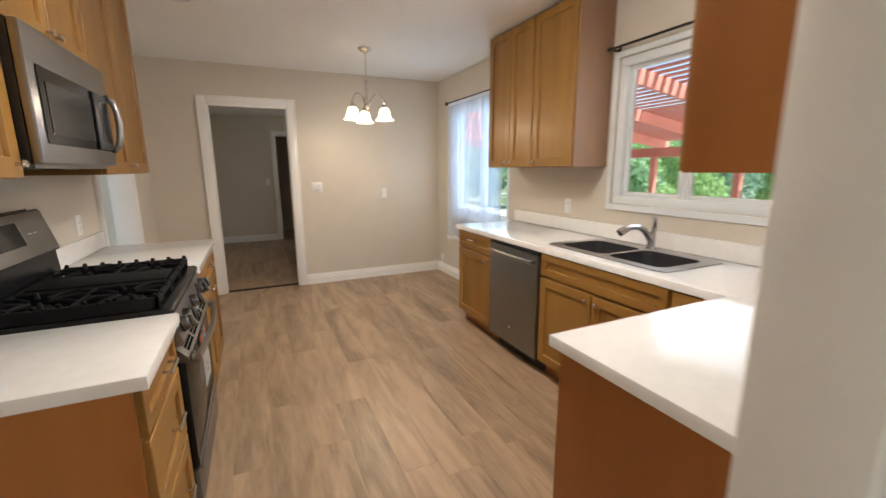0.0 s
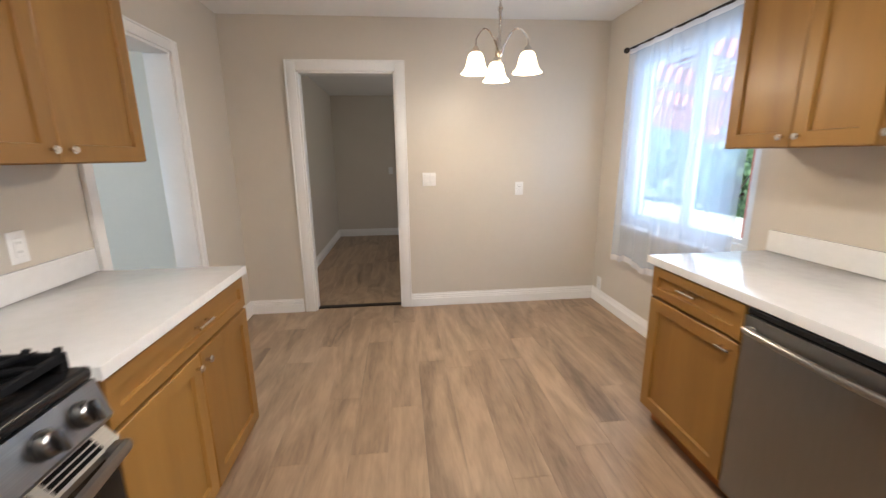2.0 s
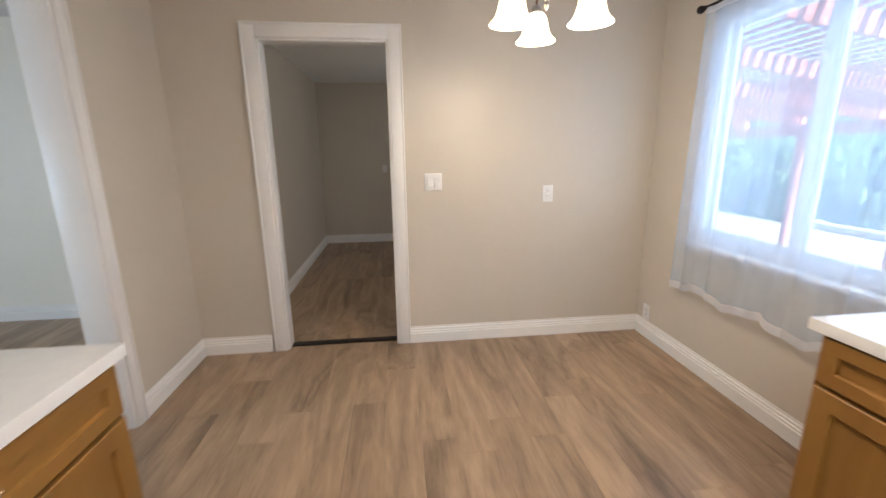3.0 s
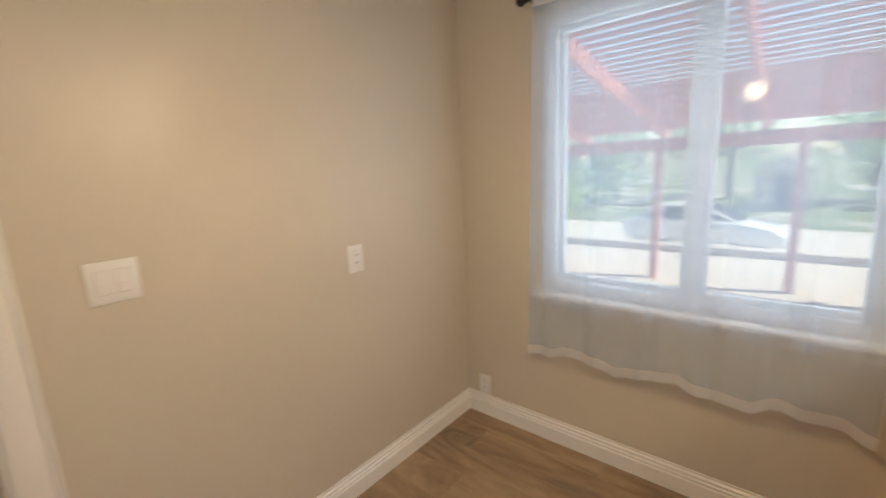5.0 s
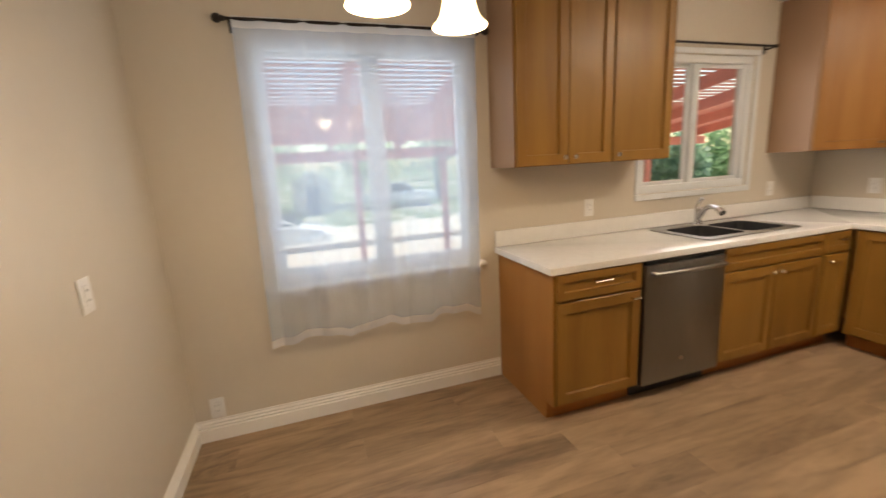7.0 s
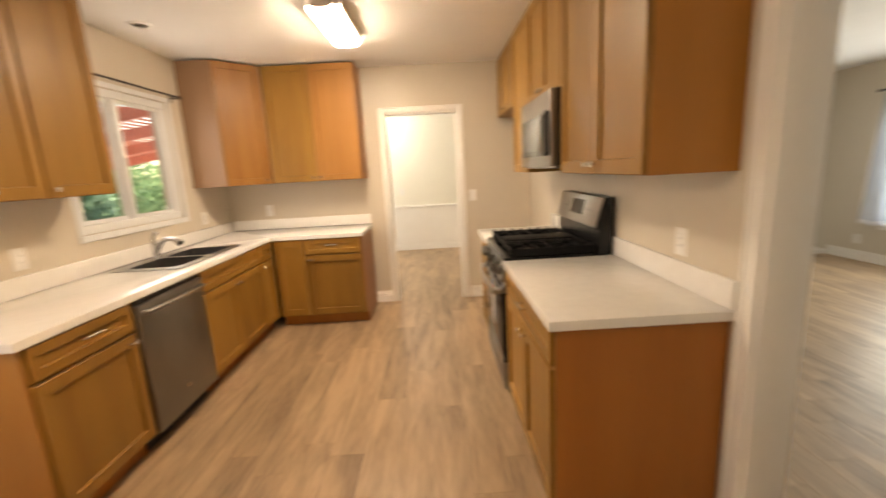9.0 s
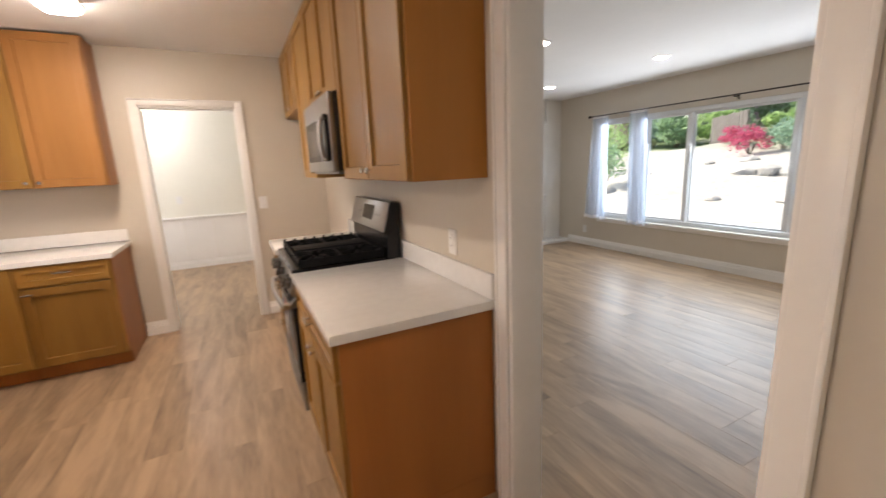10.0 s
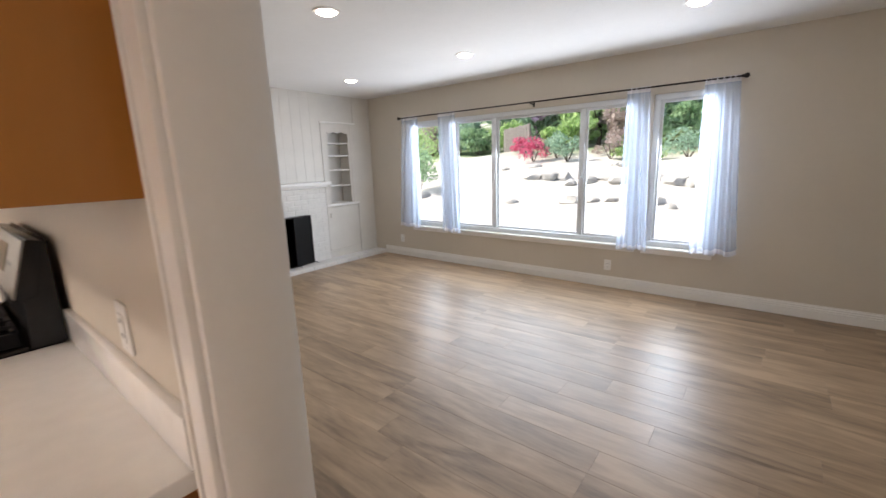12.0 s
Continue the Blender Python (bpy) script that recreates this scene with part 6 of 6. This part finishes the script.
for _i, (_x, _y, _h, _s, _m) in enumerate((
        (27, 14, 7.5, 3.8, LEAF), (29, 8, 6.5, 3.6, LEAF), (31, 1.5, 7.0, 3.8, LEAF), (30, -5, 6.5, 3.8, LEAF_LIME), (29, -11, 7.5, 3.8, LEAF),
        (24, 20, 8.0, 4.0, LEAF), (14, 13, 6.5, 3.0, LEAF), (11.5, 10.0, 5.5, 2.6, LEAF_LIME), (17, 17, 7.0, 3.4, LEAF), (8.5, 8.5, 4.5, 2.2, LEAF), (8.5, 13, 6.5, 3.0, LEAF), (7.0, 18, 7.0, 3.2, LEAF), (9.0, 5.6, 3.6, 1.7, LEAF))):
    tree(_x, _y, _h, _s, _m, 120 + _i, "green leafy tree beyond the patio", 2000, 0.28, 0.5)


def wheel(parent, x, y, z, r):
    bm = B()
    lathe(bm, [(r * 0.62, -0.09), (r * 0.92, -0.10), (r, -0.07), (r, 0.07), (r * 0.92, 0.10), (r * 0.62, 0.09)], seg=24)
    bm.transform(Matrix.Translation((x, y, z)) @ Matrix.Rotation(radians(90), 4, 'X'))
    t = part("tyre", bm, TYRE, parent)
    bm = B()
    lathe(bm, [(0.001, -0.06), (r * 0.2, -0.08), (r * 0.55, -0.06), (r * 0.63, -0.085), (r * 0.63, 0.085), (r * 0.55, 0.06), (r * 0.2, 0.08), (0.001, 0.06)], seg=20)
    bm.transform(Matrix.Translation((x, y, z)) @ Matrix.Rotation(radians(90), 4, 'X'))
    part("rim", bm, RIM, t)


def car(m, label, pickup=False):
    """A parked car along local x, its nose at +x."""
    c = thing("car", m, label, "car")
    if pickup:
        low = [(-2.7, 0.55), (-2.7, 1.05), (-0.75, 1.06), (1.1, 1.06), (2.45, 0.98), (2.6, 0.85), (2.6, 0.45), (-2.6, 0.42)]
        cab = [(-0.75, 1.05), (-0.62, 1.72), (0.45, 1.74), (1.15, 1.06)]
        win = [(-0.58, 1.12), (-0.50, 1.62), (0.38, 1.64), (0.95, 1.12)]
    else:
        low = [(-2.2, 0.45), (-2.25, 0.75), (-2.1, 0.98), (-1.2, 1.02), (1.15, 0.98), (1.95, 0.84), (2.2, 0.66), (2.2, 0.35), (-2.1, 0.32)]
        cab = [(-2.0, 0.97), (-1.55, 1.36), (-0.9, 1.50), (0.05, 1.50), (1.15, 0.97)]
        win = [(-1.55, 1.06), (-1.25, 1.36), (-0.75, 1.43), (0.0, 1.43), (0.85, 1.04)]
    for nm, prof, hw, mat in (("body", low, 0.90, CAR_PAINT), ("cabin", cab, 0.74, CAR_PAINT), ("side_glass", win, 0.752, CAR_GLASS)):
        bm = B()
        n = len(prof)
        e = [[bm.verts.new((x, s * hw, z)) for x, z in prof] for s in (-1, 1)]
        for k in range(n):
            bm.faces.new((e[0][k], e[0][(k + 1) % n], e[1][(k + 1) % n], e[1][k]))
        bm.faces.new(e[0][::-1]), bm.faces.new(e[1])
        if nm != "side_glass":
            bmesh.ops.recalc_face_normals(bm, faces=bm.faces)
            bmesh.ops.bevel(bm, geom=list(bm.edges), offset=0.06, segments=3, affect='EDGES', profile=0.5, clamp_overlap=True)
        part(nm, bm, mat, c)
    bm = B()
    if pickup:
        v = [bm.verts.new(q) for q in ((0.50, -0.66, 1.70), (0.50, 0.66, 1.70), (1.13, 0.70, 1.10), (1.13, -0.70, 1.10))]
    else:
        v = [bm.verts.new(q) for q in ((0.14, -0.64, 1.47), (0.14, 0.64, 1.47), (1.10, 0.70, 1.02), (1.10, -0.70, 1.02))]
    bm.faces.new(v)
    bmesh.ops.solidify(bm, geom=list(bm.faces), thickness=-0.02)
    part("windscreen", bm, CAR_GLASS, c)
    for x in ((-1.65, 1.65) if pickup else (-1.35, 1.38)):
        for s in (-1, 1):
            wheel(c, x, s * 0.80, 0.33, 0.33)
    for s in (-1, 1):
        bm = B()
        xe = 2.6 if pickup else 2.17
        box(bm, xe - 0.12, xe + 0.015, s * 0.60 - 0.14, s * 0.60 + 0.14, 0.66, 0.78, 0.03, 2)
        part("headlight", bm, WHITE_PLASTIC, c)


car(pose(13.6, 0.6, -1.44, 0, 0, -96), "white hatchback parked on the driveway")
car(pose(26.0, -7.0, ground_height(26.0, -7.0) - 0.02, 0, 0, -100), "white pickup truck parked on the far lawn", pickup=True)

_sh = thing("shed", pose(25.0, -1.2, ground_height(25.0, -1.2) - 0.03), "small pale garden shed with a blue-grey door", "shed")
boxed("wall", STUCCO, _sh, 0, 2.4, -1.2, 1.2, 0, 2.1)
_b = B()
_e = [[_b.verts.new((x, y, z)) for y, z in ((-1.35, 2.05), (0, 2.75), (1.35, 2.05))] for x in (-0.2, 2.6)]
_b.faces.new(_e[0]), _b.faces.new(_e[1][::-1])
for _i in range(3):
    _b.faces.new((_e[0][_i], _e[0][(_i + 1) % 3], _e[1][(_i + 1) % 3], _e[1][_i]))
part("roof", _b, STUCCO, _sh)
boxed("door", CAR_GLASS, _sh, -0.04, -0.001, -0.45, 0.35, 0.02, 1.75, label="dark blue-grey door")

# ---- floor planks ----
PW, PL = 0.182, 1.22
_b = B()
_k = 0.0012
_r0 = [_b.verts.new(q) for q in ((0, 0, -0.007), (PW, 0, -0.007), (PW, PL, -0.007), (0, PL, -0.007))]
_r1 = [_b.verts.new(q) for q in ((0, 0, -_k), (PW, 0, -_k), (PW, PL, -_k), (0, PL, -_k))]
_r2 = [_b.verts.new(q) for q in ((_k, _k, 0), (PW - _k, _k, 0), (PW - _k, PL - _k, 0), (_k, PL - _k, 0))]
for _p, _q in ((_r0, _r1), (_r1, _r2)):
    for _i in range(4):
        _b.faces.new((_p[_i], _p[(_i + 1) % 4], _q[(_i + 1) % 4], _q[_i]))
_b.faces.new(_r2)
PLANK = mesh_of(_b, "plank", FLOOR_WOOD)
_rng = random.Random(21)
_x = XF + 0.002
while _x < -0.002:
    _y0, _y1 = (YF, 0.90) if _x + PW < XL + 0.02 else (-7.88, 0.085)
    if _x + PW >= XL + 0.02 and _x + PW < XW - 0.02:
        _y0 = YF
    _y = _y0 - _rng.uniform(0.05, PL - 0.1)
    while _y < _y1:
        _a, _c = max(_y, _y0), min(_y + PL, _y1)
        if _c - _a > 0.02:
            _o = new("plank", PLANK)
            _o.parent = sub
            _o.matrix_local = Matrix.Translation((_x, _a, 0)) @ Matrix.Diagonal((min(1.0, (-0.0005 - _x) / PW), (_c - _a) / PL, 1, 1))
        _y += PL
    _x += PW
# the same planks in the back room, past a dark threshold strip
_x = -2.978
while _x < -0.002:
    _y = 0.105 - _rng.uniform(0.05, PL - 0.1)
    while _y < 5.2:
        _a, _c = max(_y, 0.105), min(_y + PL, 5.2)
        if _c - _a > 0.02:
            _o = new("plank", PLANK)
            _o.parent = back_sub
            _o.matrix_local = Matrix.Translation((_x, _a, 0)) @ Matrix.Diagonal((min(1.0, (-0.0005 - _x) / PW), (_c - _a) / PL, 1, 1))
        _y += PL
    _x += PW
_b = B()
box(_b, -2.64, -1.907, 0.072, 0.116, 0.0005, 0.006, 0.002)
single("threshold", _b, BRONZE, "dark metal threshold strip in the doorway", "threshold", kind="structure")
